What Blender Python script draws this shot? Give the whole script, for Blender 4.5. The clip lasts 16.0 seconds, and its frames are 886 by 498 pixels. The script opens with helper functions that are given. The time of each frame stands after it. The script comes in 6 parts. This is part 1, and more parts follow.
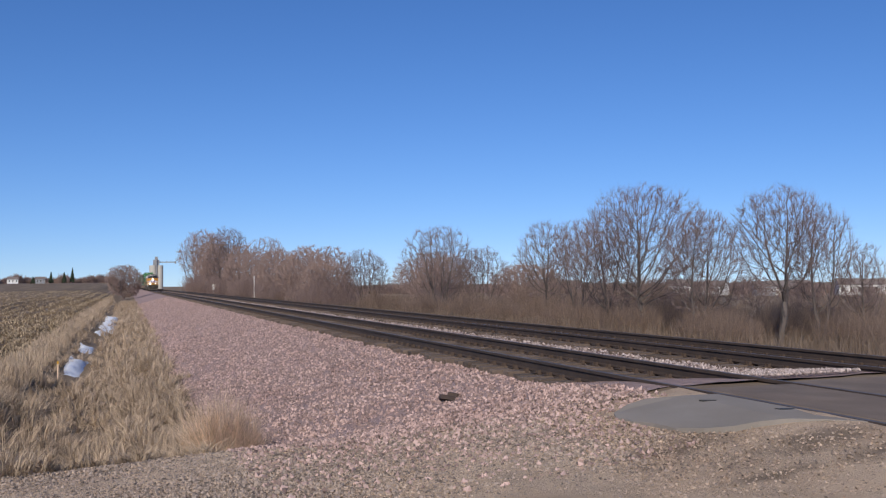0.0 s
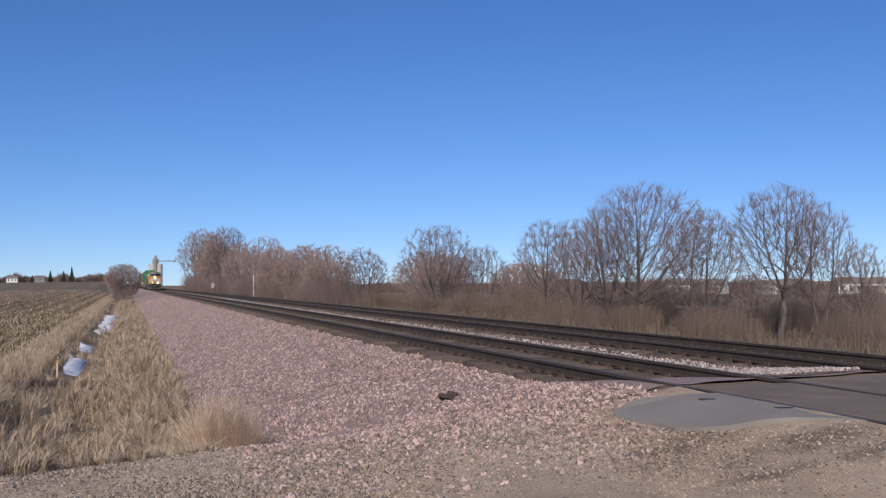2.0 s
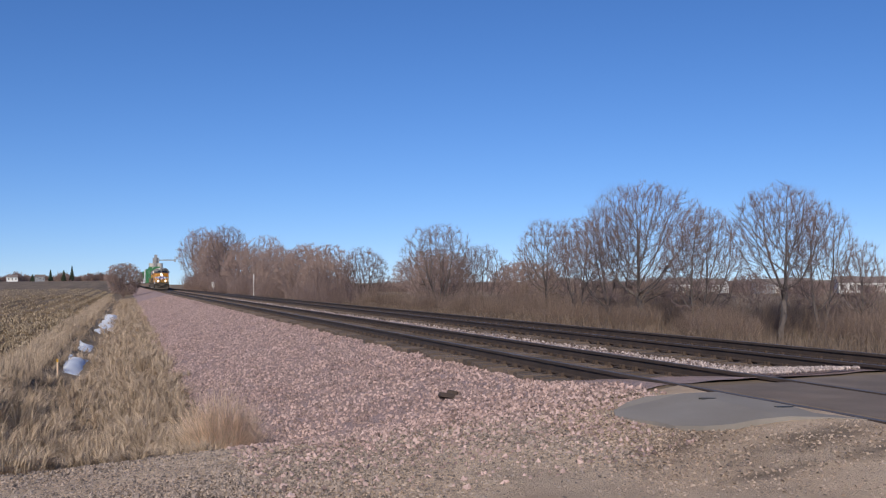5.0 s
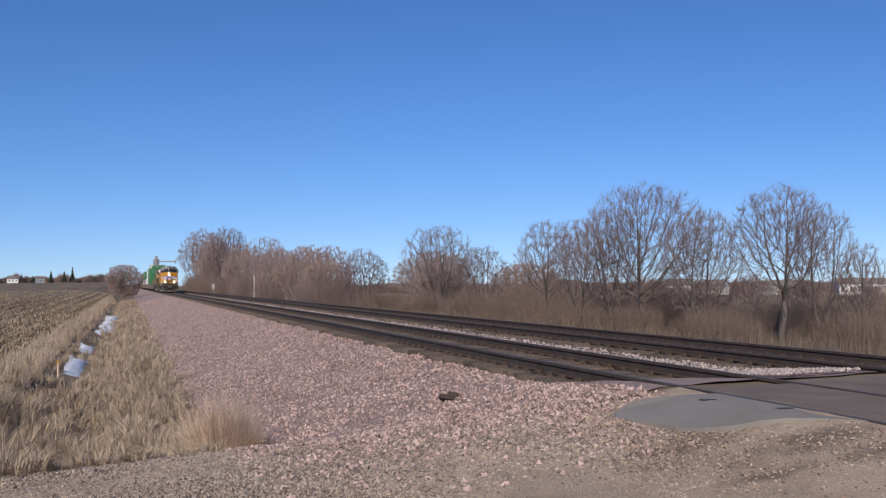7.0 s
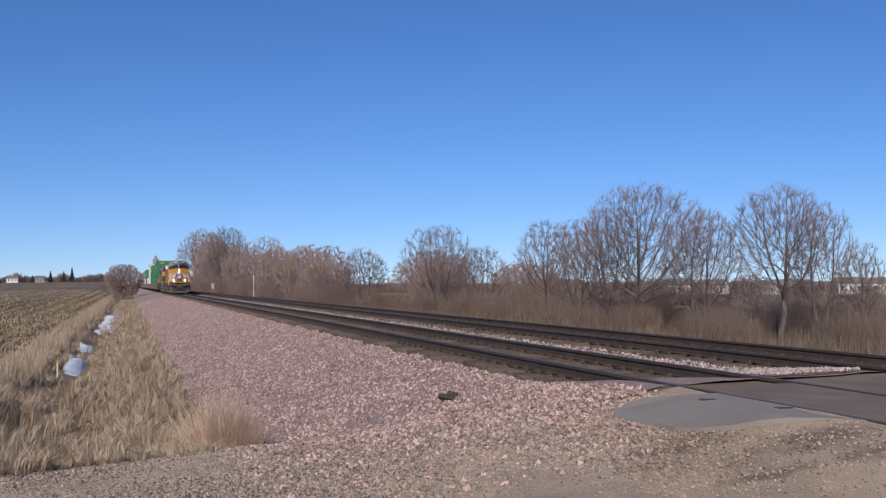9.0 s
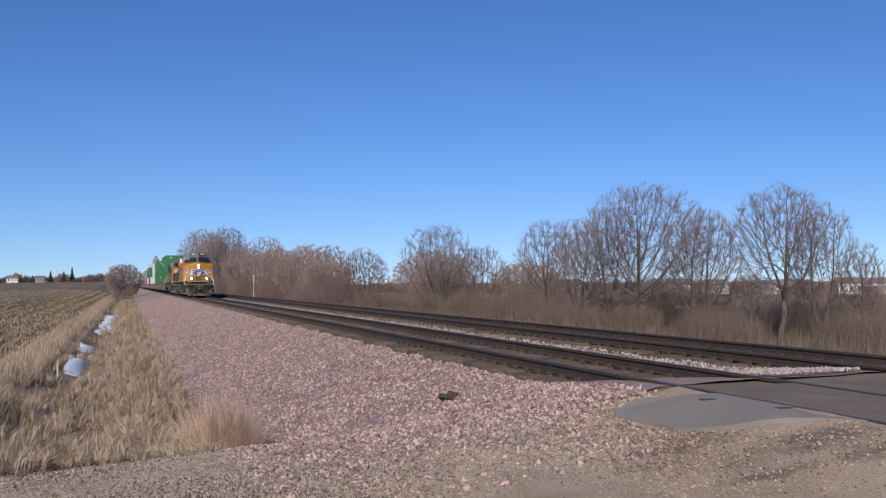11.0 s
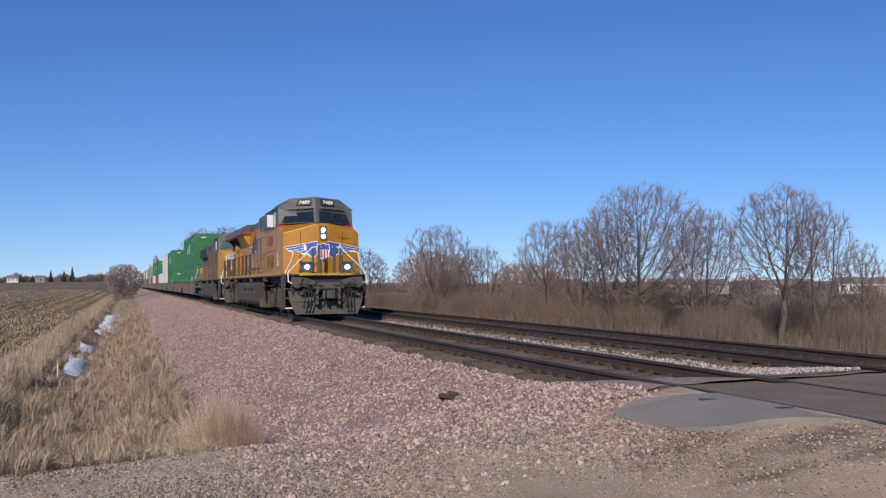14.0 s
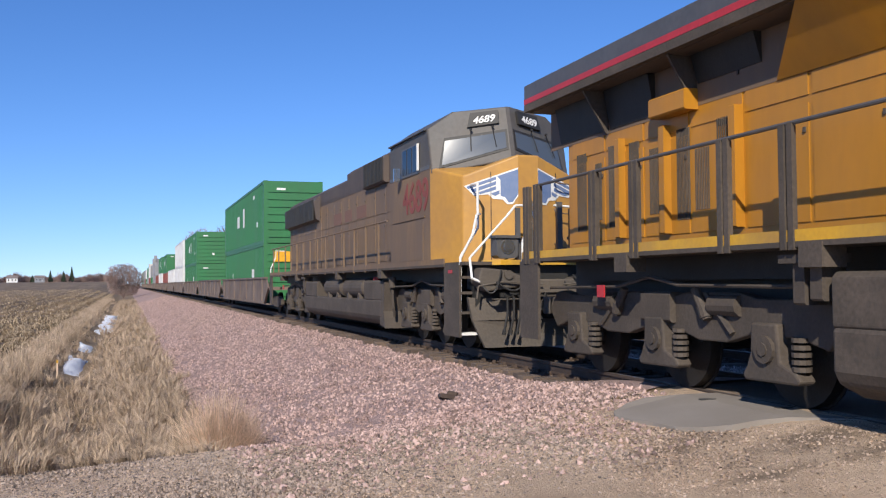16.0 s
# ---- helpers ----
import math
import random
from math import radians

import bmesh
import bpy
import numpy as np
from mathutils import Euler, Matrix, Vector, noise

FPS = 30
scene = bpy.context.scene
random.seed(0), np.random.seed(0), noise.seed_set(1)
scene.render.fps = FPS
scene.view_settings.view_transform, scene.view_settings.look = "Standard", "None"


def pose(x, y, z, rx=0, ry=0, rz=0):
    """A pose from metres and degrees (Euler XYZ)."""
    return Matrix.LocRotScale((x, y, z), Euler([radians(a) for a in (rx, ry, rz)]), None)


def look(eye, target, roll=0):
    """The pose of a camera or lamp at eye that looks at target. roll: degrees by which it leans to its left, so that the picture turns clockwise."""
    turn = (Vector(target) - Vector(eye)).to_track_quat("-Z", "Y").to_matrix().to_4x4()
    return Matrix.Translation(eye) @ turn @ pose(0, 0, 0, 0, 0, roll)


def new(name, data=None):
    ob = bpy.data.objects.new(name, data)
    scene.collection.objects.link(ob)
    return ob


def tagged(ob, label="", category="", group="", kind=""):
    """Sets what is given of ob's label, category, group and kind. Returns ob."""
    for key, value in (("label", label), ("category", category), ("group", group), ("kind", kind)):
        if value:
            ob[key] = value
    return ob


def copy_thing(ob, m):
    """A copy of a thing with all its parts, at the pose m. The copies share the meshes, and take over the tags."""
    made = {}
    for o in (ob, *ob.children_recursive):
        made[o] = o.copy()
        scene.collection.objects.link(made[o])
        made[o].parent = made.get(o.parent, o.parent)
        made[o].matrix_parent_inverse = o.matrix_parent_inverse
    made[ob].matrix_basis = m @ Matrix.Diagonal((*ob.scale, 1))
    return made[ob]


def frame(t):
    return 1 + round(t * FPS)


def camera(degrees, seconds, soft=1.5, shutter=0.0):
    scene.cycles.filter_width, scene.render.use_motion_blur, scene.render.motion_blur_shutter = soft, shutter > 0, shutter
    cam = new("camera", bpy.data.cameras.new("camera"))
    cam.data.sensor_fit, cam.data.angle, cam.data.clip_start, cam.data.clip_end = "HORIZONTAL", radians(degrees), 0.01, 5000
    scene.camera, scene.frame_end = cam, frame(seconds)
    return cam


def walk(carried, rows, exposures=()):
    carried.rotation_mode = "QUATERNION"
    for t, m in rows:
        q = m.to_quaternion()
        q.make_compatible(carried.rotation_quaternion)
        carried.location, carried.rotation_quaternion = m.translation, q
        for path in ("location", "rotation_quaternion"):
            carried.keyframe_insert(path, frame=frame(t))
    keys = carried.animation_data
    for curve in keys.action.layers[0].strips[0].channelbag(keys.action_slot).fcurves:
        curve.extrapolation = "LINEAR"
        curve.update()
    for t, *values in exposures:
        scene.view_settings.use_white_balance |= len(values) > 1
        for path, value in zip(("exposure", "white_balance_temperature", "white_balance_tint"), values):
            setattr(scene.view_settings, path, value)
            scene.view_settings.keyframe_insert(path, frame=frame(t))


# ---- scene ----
# z = 0 is the top of the rails; y runs along the track away from the camera; the camera stands over x = y = 0
EYE = Vector((0.0, 0.0, 1.248))
XC, XF = 7.03, 11.0          # centre lines of the near and the far track
STRETCH, SKEW, LIFT = 1.200, 0.183, 0.968   # the plan's grid runs askew to the track and is pulled along it


def along(x, y):
    """World y of the plan's grid point x, y."""
    return STRETCH * y + SKEW * x


def gaze(yaw, pitch):
    a, b = radians(yaw), radians(pitch)
    return EYE + Vector((math.sin(a) * math.cos(b), math.cos(a) * math.cos(b), math.sin(b))) * 10


cam = camera(51.2, 16.0, soft=1.2)
SHAKE = [(0, 0, 1), (0.5, -1, -1.5), (1, -1, -1), (1.5, 0, 1.5), (2, -1, -1), (2.5, -1, -0.4), (3, 0.5, 0.5), (3.5, -1.5, -3),
         (4, -1, -3), (6.5, -0.5, -0.7), (7, 0, 0), (7.5, -1.5, -2.2), (8, 0, -0.2), (8.5, 0.5, 0), (9, -0.7, -0.7),
         (11.5, -0.5, -0.7), (12, 0.5, 1.5), (12.5, -0.3, -0.5), (13, -1.3, -2), (13.5, 1.5, 2.3), (14, -0.3, -1),
         (14.5, 0, 1.3), (15, 1.3, 1.5), (15.5, -1, -2), (16, -1, -1)]
walk(cam, [(t, look(EYE, gaze(18.866 - dx * 0.035, 2.114 + dy * 0.035), -0.436)) for t, dx, dy in SHAKE],
     [(0, 0.0), (14.5, 0.0), (15.0, 0.05), (15.5, 0.28), (16, 0.42)])

# ---- light ----
SUN_EL, SUN_AZ = 32.0, (-0.51, -0.86)
world = bpy.data.worlds.new("world")
scene.world = world
world.use_nodes = True
wn = world.node_tree
sky = wn.nodes.new("ShaderNodeTexSky")
sky.sky_type, sky.sun_disc = "NISHITA", False
sky.sun_elevation, sky.sun_rotation = radians(SUN_EL), math.atan2(SUN_AZ[0], SUN_AZ[1])
sky.altitude, sky.air_density, sky.dust_density, sky.ozone_density = 300, 0.95, 0.0, 6.0
wn.nodes["Background"].inputs["Strength"].default_value = 0.097
deep = wn.nodes.new("ShaderNodeHueSaturation")
deep.inputs["Saturation"].default_value = 1.12
tint = wn.nodes.new("ShaderNodeMix")
tint.data_type, tint.blend_type = "RGBA", "MULTIPLY"
tint.inputs["Factor"].default_value = 1.0
tint.inputs["B"].default_value = (0.97, 0.945, 1.12, 1)
view = wn.nodes.new("ShaderNodeTexCoord")
raised = wn.nodes.new("ShaderNodeVectorMath")
raised.operation = "ADD"
raised.inputs[1].default_value = (0, 0, 0.035)
unit = wn.nodes.new("ShaderNodeVectorMath")
unit.operation = "NORMALIZE"
wn.links.new(view.outputs["Generated"], raised.inputs[0])
wn.links.new(raised.outputs[0], unit.inputs[0])
wn.links.new(unit.outputs[0], sky.inputs["Vector"])
wn.links.new(sky.outputs[0], deep.inputs["Color"])
wn.links.new(deep.outputs[0], tint.inputs["A"])
wn.links.new(tint.outputs["Result"], wn.nodes["Background"].inputs["Color"])
sun = new("sun", bpy.data.lights.new("sun", "SUN"))
sun.data.energy, sun.data.angle, sun.data.color = 4.1, radians(0.5), (1.0, 0.92, 0.80)
sd = Vector((SUN_AZ[0], SUN_AZ[1], math.hypot(*SUN_AZ) * math.tan(radians(SUN_EL))))
sun.matrix_world = look((0, 0, 60), Vector((0, 0, 60)) - sd)


# ---- materials ----
def mat(name, col, col2=None, rough=0.7, metal=0.0, scale=6.0, fine=60.0, bump=0.15, dirt=None, dirt_amt=0.0, stretch=(1, 1, 1),
        random_tone=0.0, island=False, coat=0.0, glow=None, dist=0.02):
    m = bpy.data.materials.new(name)
    m.use_nodes = True
    nt = m.node_tree
    n, l = nt.nodes, nt.links
    b = n["Principled BSDF"]
    b.inputs["Roughness"].default_value, b.inputs["Metallic"].default_value = rough, metal
    if coat:
        b.inputs["Coat Weight"].default_value = coat
    tc = n.new("ShaderNodeTexCoord")
    mp = n.new("ShaderNodeMapping")
    mp.inputs["Scale"].default_value = stretch
    l.new(tc.outputs["Object"], mp.inputs["Vector"])
    big, small = n.new("ShaderNodeTexNoise"), n.new("ShaderNodeTexNoise")
    for t, s in ((big, scale), (small, fine)):
        t.inputs["Scale"].default_value = s
        t.inputs["Detail"].default_value = 5
        l.new(mp.outputs[0], t.inputs["Vector"])
    col2 = col2 or tuple(c * 0.75 for c in col)
    mix = n.new("ShaderNodeMix")
    mix.data_type = "RGBA"
    mix.inputs["A"].default_value, mix.inputs["B"].default_value = (*col, 1), (*col2, 1)
    add = n.new("ShaderNodeMath")
    add.operation = "MULTIPLY_ADD"
    add.inputs[1].default_value = 0.5
    l.new(small.outputs["Fac"], add.inputs[0])
    half = n.new("ShaderNodeMath")
    half.operation = "MULTIPLY"
    half.inputs[1].default_value = 0.5
    l.new(big.outputs["Fac"], half.inputs[0])
    l.new(half.outputs[0], add.inputs[2])
    ramp = n.new("ShaderNodeMapRange")
    ramp.inputs["From Min"].default_value, ramp.inputs["From Max"].default_value = 0.36, 0.64
    l.new(add.outputs[0], ramp.inputs["Value"])
    l.new(ramp.outputs[0], mix.inputs["Factor"])
    out = mix.outputs["Result"]
    if dirt:
        dm = n.new("ShaderNodeMix")
        dm.data_type = "RGBA"
        dm.inputs["B"].default_value = (*dirt, 1)
        dn = n.new("ShaderNodeTexNoise")
        dn.inputs["Scale"].default_value, dn.inputs["Detail"].default_value = 1.3, 8
        l.new(mp.outputs[0], dn.inputs["Vector"])
        dr = n.new("ShaderNodeMapRange")
        dr.inputs["From Min"].default_value, dr.inputs["From Max"].default_value = 0.35, 0.7
        dr.inputs["To Max"].default_value = dirt_amt
        l.new(dn.outputs["Fac"], dr.inputs["Value"])
        l.new(dr.outputs[0], dm.inputs["Factor"])
        l.new(out, dm.inputs["A"])
        out = dm.outputs["Result"]
    if random_tone:
        if island:
            src = n.new("ShaderNodeNewGeometry").outputs["Random Per Island"]
        else:
            src = n.new("ShaderNodeObjectInfo").outputs["Random"]
        mr = n.new("ShaderNodeMapRange")
        mr.inputs["To Min"].default_value, mr.inputs["To Max"].default_value = 1 - random_tone, 1 + random_tone
        l.new(src, mr.inputs["Value"])
        hs = n.new("ShaderNodeHueSaturation")
        l.new(mr.outputs[0], hs.inputs["Value"])
        l.new(out, hs.inputs["Color"])
        out = hs.outputs["Color"]
    l.new(out, b.inputs["Base Color"])
    if glow:
        b.inputs["Emission Color"].default_value = (*glow[:3], 1)
        b.inputs["Emission Strength"].default_value = glow[3]
    if bump:
        bp = n.new("ShaderNodeBump")
        bp.inputs["Strength"].default_value, bp.inputs["Distance"].default_value = bump, dist
        l.new(small.outputs["Fac"], bp.inputs["Height"])
        l.new(bp.outputs[0], b.inputs["Normal"])
    return m


M_SOIL = mat("soil", (0.16, 0.11, 0.066), (0.25, 0.18, 0.11), 0.95, scale=0.35, fine=9, bump=0.6, dist=0.05)
M_FIELD = mat("field_soil", (0.075, 0.050, 0.031), (0.23, 0.16, 0.094), 0.95, scale=0.3, fine=2.2, bump=0.8, dist=0.08, stretch=(1, 0.12, 1))
M_ROAD = mat("gravel_road", (0.468, 0.332, 0.226), (0.593, 0.449, 0.324), 0.95, scale=1.1, fine=70, bump=0.9, dist=0.03, dirt=(0.15, 0.11, 0.075), dirt_amt=0.5)
M_BED = mat("ballast_bed", (0.262, 0.178, 0.160), (0.425, 0.302, 0.272), 0.95, scale=2.0, fine=45, bump=1.0, dist=0.04)
M_STONE = mat("ballast_stone", (0.305, 0.205, 0.182), (0.425, 0.305, 0.270), 0.9, scale=1.0, fine=30, bump=0.3, random_tone=0.6, island=True)
M_PALE = mat("pale_track_stone", (0.300, 0.240, 0.222), (0.430, 0.355, 0.330), 0.9, scale=1.0, fine=30, bump=0.3, random_tone=0.55, island=True)
M_GRAVEL = mat("gravel_stone", (0.267, 0.191, 0.146), (0.380, 0.294, 0.228), 0.9, scale=1.0, fine=30, bump=0.3, random_tone=0.55, island=True)
M_PANEL = mat("crossing_surface", (0.16, 0.115, 0.085), (0.225, 0.17, 0.13), 0.9, scale=1.6, fine=90, bump=0.4, dist=0.008, dirt=(0.09, 0.07, 0.055), dirt_amt=0.6)
M_ASPHALT = mat("asphalt", (0.215, 0.188, 0.164), (0.275, 0.243, 0.212), 0.9, scale=1.6, fine=120, bump=0.5, dist=0.008, dirt=(0.20, 0.17, 0.14), dirt_amt=0.6)
M_RAIL = mat("rail_steel", (0.050, 0.036, 0.030), (0.095, 0.065, 0.05), 0.75, 0.3, 3, 80, 0.3)
M_PILOT = mat("grimy_pilot", (0.095, 0.08, 0.066), (0.06, 0.05, 0.042), 0.8, 0, 2, 25, 0.3, dirt=(0.12, 0.095, 0.07), dirt_amt=0.6)
M_FLAG_RED = mat("worn_flag_red", (0.33, 0.055, 0.05), (0.38, 0.13, 0.08), 0.6, 0, 2, 14, 0.03, dirt=(0.45, 0.25, 0.12), dirt_amt=0.5)
M_FLAG_WHITE = mat("worn_flag_white", (0.55, 0.52, 0.47), (0.45, 0.38, 0.28), 0.6, 0, 2, 14, 0.03, dirt=(0.45, 0.28, 0.10), dirt_amt=0.5)
M_RAILTOP = mat("rail_head", (0.10, 0.082, 0.072), (0.15, 0.128, 0.115), 0.5, 0.4, 2, 90, 0.1)
M_TIE = mat("tie_wood", (0.10, 0.072, 0.055), (0.19, 0.14, 0.108), 0.95, 0, 4, 60, 0.7, stretch=(1, 6, 6), random_tone=0.3)
M_IRON = mat("spike_iron", (0.06, 0.042, 0.034), (0.11, 0.075, 0.055), 0.8, 0.3, 8, 80, 0.3)
M_BARK = mat("bark", (0.078, 0.062, 0.056), (0.145, 0.118, 0.106), 0.95, 0, 3, 30, 0.8, stretch=(1, 1, 0.3))
M_DUN = mat("dun_grass", (0.122, 0.088, 0.066), (0.190, 0.141, 0.106), 0.95, 0, 0.5, 6, 0.0, random_tone=0.4, island=True)
M_TWIG = mat("twig", (0.125, 0.086, 0.082), (0.205, 0.150, 0.142), 0.95, 0, 1.0, 10, 0.0, random_tone=0.3, island=True)
M_HEDGE = mat("hedge_twig", (0.215, 0.150, 0.130), (0.330, 0.238, 0.208), 0.95, 0, 0.5, 6, 0.0, random_tone=0.25, island=True)
M_BRUSH = mat("brush_twig", (0.205, 0.142, 0.108), (0.315, 0.228, 0.174), 0.95, 0, 0.6, 8, 0.0, random_tone=0.4, island=True)
M_GRASS = mat("dry_grass", (0.325, 0.240, 0.168), (0.520, 0.400, 0.292), 0.95, 0, 0.45, 3, 0.0, random_tone=0.35, island=True)
M_WEED = mat("tan_weed", (0.56, 0.405, 0.282), (0.74, 0.56, 0.41), 0.95, 0, 0.5, 6, 0.0, random_tone=0.45, island=True)
M_STUBBLE = mat("corn_stubble", (0.225, 0.168, 0.108), (0.385, 0.300, 0.205), 0.95, 0, 0.5, 6, 0.0, random_tone=0.5, island=True)
M_VERGE = mat("verge_stone", (0.185, 0.142, 0.118), (0.29, 0.232, 0.192), 0.9, scale=1.0, fine=30, bump=0.3, random_tone=0.6, island=True)
M_SNOW = mat("snow", (0.84, 0.86, 0.90), (0.70, 0.72, 0.76), 0.6, 0, 2.5, 25, 0.5, dist=0.05)
M_YELLOW = mat("yellow_paint", (0.50, 0.215, 0.012), (0.43, 0.182, 0.012), 0.42, 0, 1.2, 9, 0.03, dirt=(0.26, 0.135, 0.032), dirt_amt=0.5, stretch=(1, 1, 0.25))
M_YELLOW3 = mat("sun_faded_yellow_paint", (0.50, 0.26, 0.045), (0.42, 0.21, 0.04), 0.55, 0, 1.2, 9, 0.04, dirt=(0.30, 0.17, 0.07), dirt_amt=0.5)
# also painted as shade on the wall under the lead's radiator hood
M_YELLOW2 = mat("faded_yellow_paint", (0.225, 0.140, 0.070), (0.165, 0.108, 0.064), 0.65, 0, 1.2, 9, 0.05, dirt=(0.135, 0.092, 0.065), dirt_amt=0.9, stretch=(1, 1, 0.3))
M_CAB2 = mat("dusty_dark_grey_paint", (0.088, 0.085, 0.083), (0.062, 0.059, 0.056), 0.6, 0, 1.5, 12, 0.04, dirt=(0.10, 0.082, 0.066), dirt_amt=0.7)
M_TWO_RED = mat("faded_red", (0.19, 0.092, 0.07), (0.17, 0.10, 0.07), 0.8)
M_GREY = mat("grey_paint", (0.098, 0.096, 0.098), (0.072, 0.071, 0.073), 0.45, 0, 1.5, 12, 0.03, dirt=(0.085, 0.072, 0.06), dirt_amt=0.5)
M_SILL = mat("sill_yellow", (0.68, 0.38, 0.022), (0.58, 0.31, 0.022), 0.45, 0, 3, 20, 0.05, dirt=(0.22, 0.14, 0.06), dirt_amt=0.7)
# soot, and painted-in shade under the lead's radiator hood
M_SOOT_SHADE = mat("sooty_paint", (0.085, 0.066, 0.060), (0.060, 0.048, 0.045), 0.7, 0, 1.2, 10, 0.05, dirt=(0.11, 0.082, 0.064), dirt_amt=0.6, stretch=(1, 1, 0.3))
M_UNDER = mat("underframe_grey", (0.105, 0.082, 0.064), (0.058, 0.046, 0.036), 0.8, 0, 2, 25, 0.25, dirt=(0.05, 0.04, 0.032), dirt_amt=0.7)
M_BLACK = mat("black_metal", (0.016, 0.015, 0.014), (0.028, 0.026, 0.024), 0.6, 0, 4, 40, 0.1)
M_RED = mat("red_paint", (0.47, 0.03, 0.035), (0.37, 0.026, 0.03), 0.45, 0, 3, 20, 0.02)
M_NUMBER = mat("crimson_number_paint", (0.38, 0.026, 0.04), (0.30, 0.026, 0.035), 0.5, 0, 3, 20, 0.02)
M_WHITE = mat("white_paint", (0.78, 0.77, 0.74), (0.68, 0.66, 0.62), 0.5, 0, 3, 20, 0.03)
M_BLUE = mat("blue_paint", (0.05, 0.10, 0.40), (0.045, 0.085, 0.32), 0.45, 0, 3, 20, 0.02)
M_LAMP = mat("lamp_glow", (0.9, 0.88, 0.8), rough=0.3, bump=0, glow=(1.0, 0.93, 0.8, 60.0))
M_REFL = mat("reflector", (0.6, 0.6, 0.6), rough=0.15, metal=0.9, bump=0)
M_WHEEL = mat("wheel_steel", (0.012, 0.010, 0.009), (0.022, 0.018, 0.015), 0.7, 0.2, 5, 30, 0.2)
M_GREEN = mat("green_paint", (0.035, 0.185, 0.062), (0.028, 0.15, 0.05), 0.5, 0, 1.0, 10, 0.03, dirt=(0.06, 0.12, 0.06), dirt_amt=0.5, stretch=(1, 1, 0.3))
M_CWHITE = mat("container_white", (0.72, 0.73, 0.73), (0.60, 0.60, 0.60), 0.5, 0, 1.0, 10, 0.03, dirt=(0.4, 0.36, 0.3), dirt_amt=0.5)
M_CRED = mat("container_red", (0.26, 0.055, 0.04), (0.20, 0.05, 0.04), 0.6, 0, 1.0, 10, 0.03, dirt=(0.2, 0.12, 0.09), dirt_amt=0.5)
M_CGREY = mat("container_grey", (0.30, 0.31, 0.33), (0.22, 0.23, 0.25), 0.6, 0, 1.0, 10, 0.03, dirt=(0.2, 0.17, 0.14), dirt_amt=0.5)
M_WELL = mat("well_brown", (0.15, 0.108, 0.086), (0.10, 0.075, 0.062), 0.75, 0, 1.5, 20, 0.15, dirt=(0.24, 0.18, 0.14), dirt_amt=0.6)
M_ORANGE = mat("orange_sign", (0.85, 0.42, 0.02), rough=0.5, bump=0)
M_CONC = mat("elevator_concrete", (0.50, 0.47, 0.42), (0.42, 0.40, 0.36), 0.9, 0, 0.2, 4, 0.2)
M_WALL = mat("house_siding", (0.75, 0.74, 0.71), (0.66, 0.65, 0.62), 0.8, 0, 0.6, 12, 0.1)
M_ROOF = mat("roof_shingle", (0.16, 0.13, 0.12), (0.22, 0.18, 0.165), 0.9, 0, 0.8, 12, 0.3)
M_PINE = mat("conifer_needles", (0.028, 0.045, 0.025), (0.05, 0.07, 0.04), 0.9, 0, 1, 8, 0, random_tone=0.3, island=True)


def stain(m, x, y, rx, ry, colour):
    """A soft-rimmed damp patch in the material m, round the ground point x, y."""
    n, l = m.node_tree.nodes, m.node_tree.links
    b = n["Principled BSDF"]
    was = b.inputs["Base Color"].links[0].from_socket
    geo = n.new("ShaderNodeNewGeometry")
    mp = n.new("ShaderNodeMapping")
    mp.inputs["Location"].default_value = (-x / rx, -y / ry, 0)
    mp.inputs["Scale"].default_value = (1 / rx, 1 / ry, 0)
    l.new(geo.outputs["Position"], mp.inputs["Vector"])
    far = n.new("ShaderNodeVectorMath")
    far.operation = "LENGTH"
    l.new(mp.outputs[0], far.inputs[0])
    rag = n.new("ShaderNodeTexNoise")
    rag.inputs["Scale"].default_value, rag.inputs["Detail"].default_value = 4.0, 6
    l.new(geo.outputs["Position"], rag.inputs["Vector"])
    add = n.new("ShaderNodeMath")
    add.operation = "MULTIPLY_ADD"
    add.inputs[1].default_value = 1.6
    l.new(rag.outputs["Fac"], add.inputs[0])
    l.new(far.outputs["Value"], add.inputs[2])
    fade = n.new("ShaderNodeMapRange")
    fade.inputs["From Min"].default_value, fade.inputs["From Max"].default_value = 1.15, 1.95
    fade.inputs["To Min"].default_value, fade.inputs["To Max"].default_value = 0.85, 0.0
    l.new(add.outputs[0], fade.inputs["Value"])
    mix = n.new("ShaderNodeMix")
    mix.data_type = "RGBA"
    mix.inputs["B"].default_value = (*colour, 1)
    l.new(fade.outputs[0], mix.inputs["Factor"])
    l.new(was, mix.inputs["A"])
    l.new(mix.outputs["Result"], b.inputs["Base Color"])


for px, py, ra, rb in ((5.55, 6.45, 0.55, 0.32), (5.75, 5.75, 0.5, 0.22), (4.5, 7.15, 0.6, 0.2), (4.6, 5.9, 0.4, 0.14)):
    stain(M_ROAD, px, py, ra, rb, (0.155, 0.112, 0.076))


def glass(name, tint, rough=0.08):
    m = bpy.data.materials.new(name)
    m.use_nodes = True
    b = m.node_tree.nodes["Principled BSDF"]
    b.inputs["Base Color"].default_value = (*tint, 1)
    b.inputs["Roughness"].default_value = rough
    b.inputs["Specular IOR Level"].default_value = 0.9
    b.inputs["Coat Weight"].default_value = 0.5
    return m


M_GLASS = glass("dark_cab_glass", (0.012, 0.014, 0.016))
# pale tint stands in for the sky reflected in the second cab's windscreens
M_GLASS_PALE = glass("dusty_cab_glass", (0.075, 0.088, 0.10), 0.05)
M_GLASS_SIDE = glass("shaded_side_glass", (0.010, 0.011, 0.013), 0.1)
M_GLASS_SIDE.node_tree.nodes["Principled BSDF"].inputs["Specular IOR Level"].default_value = 0.25
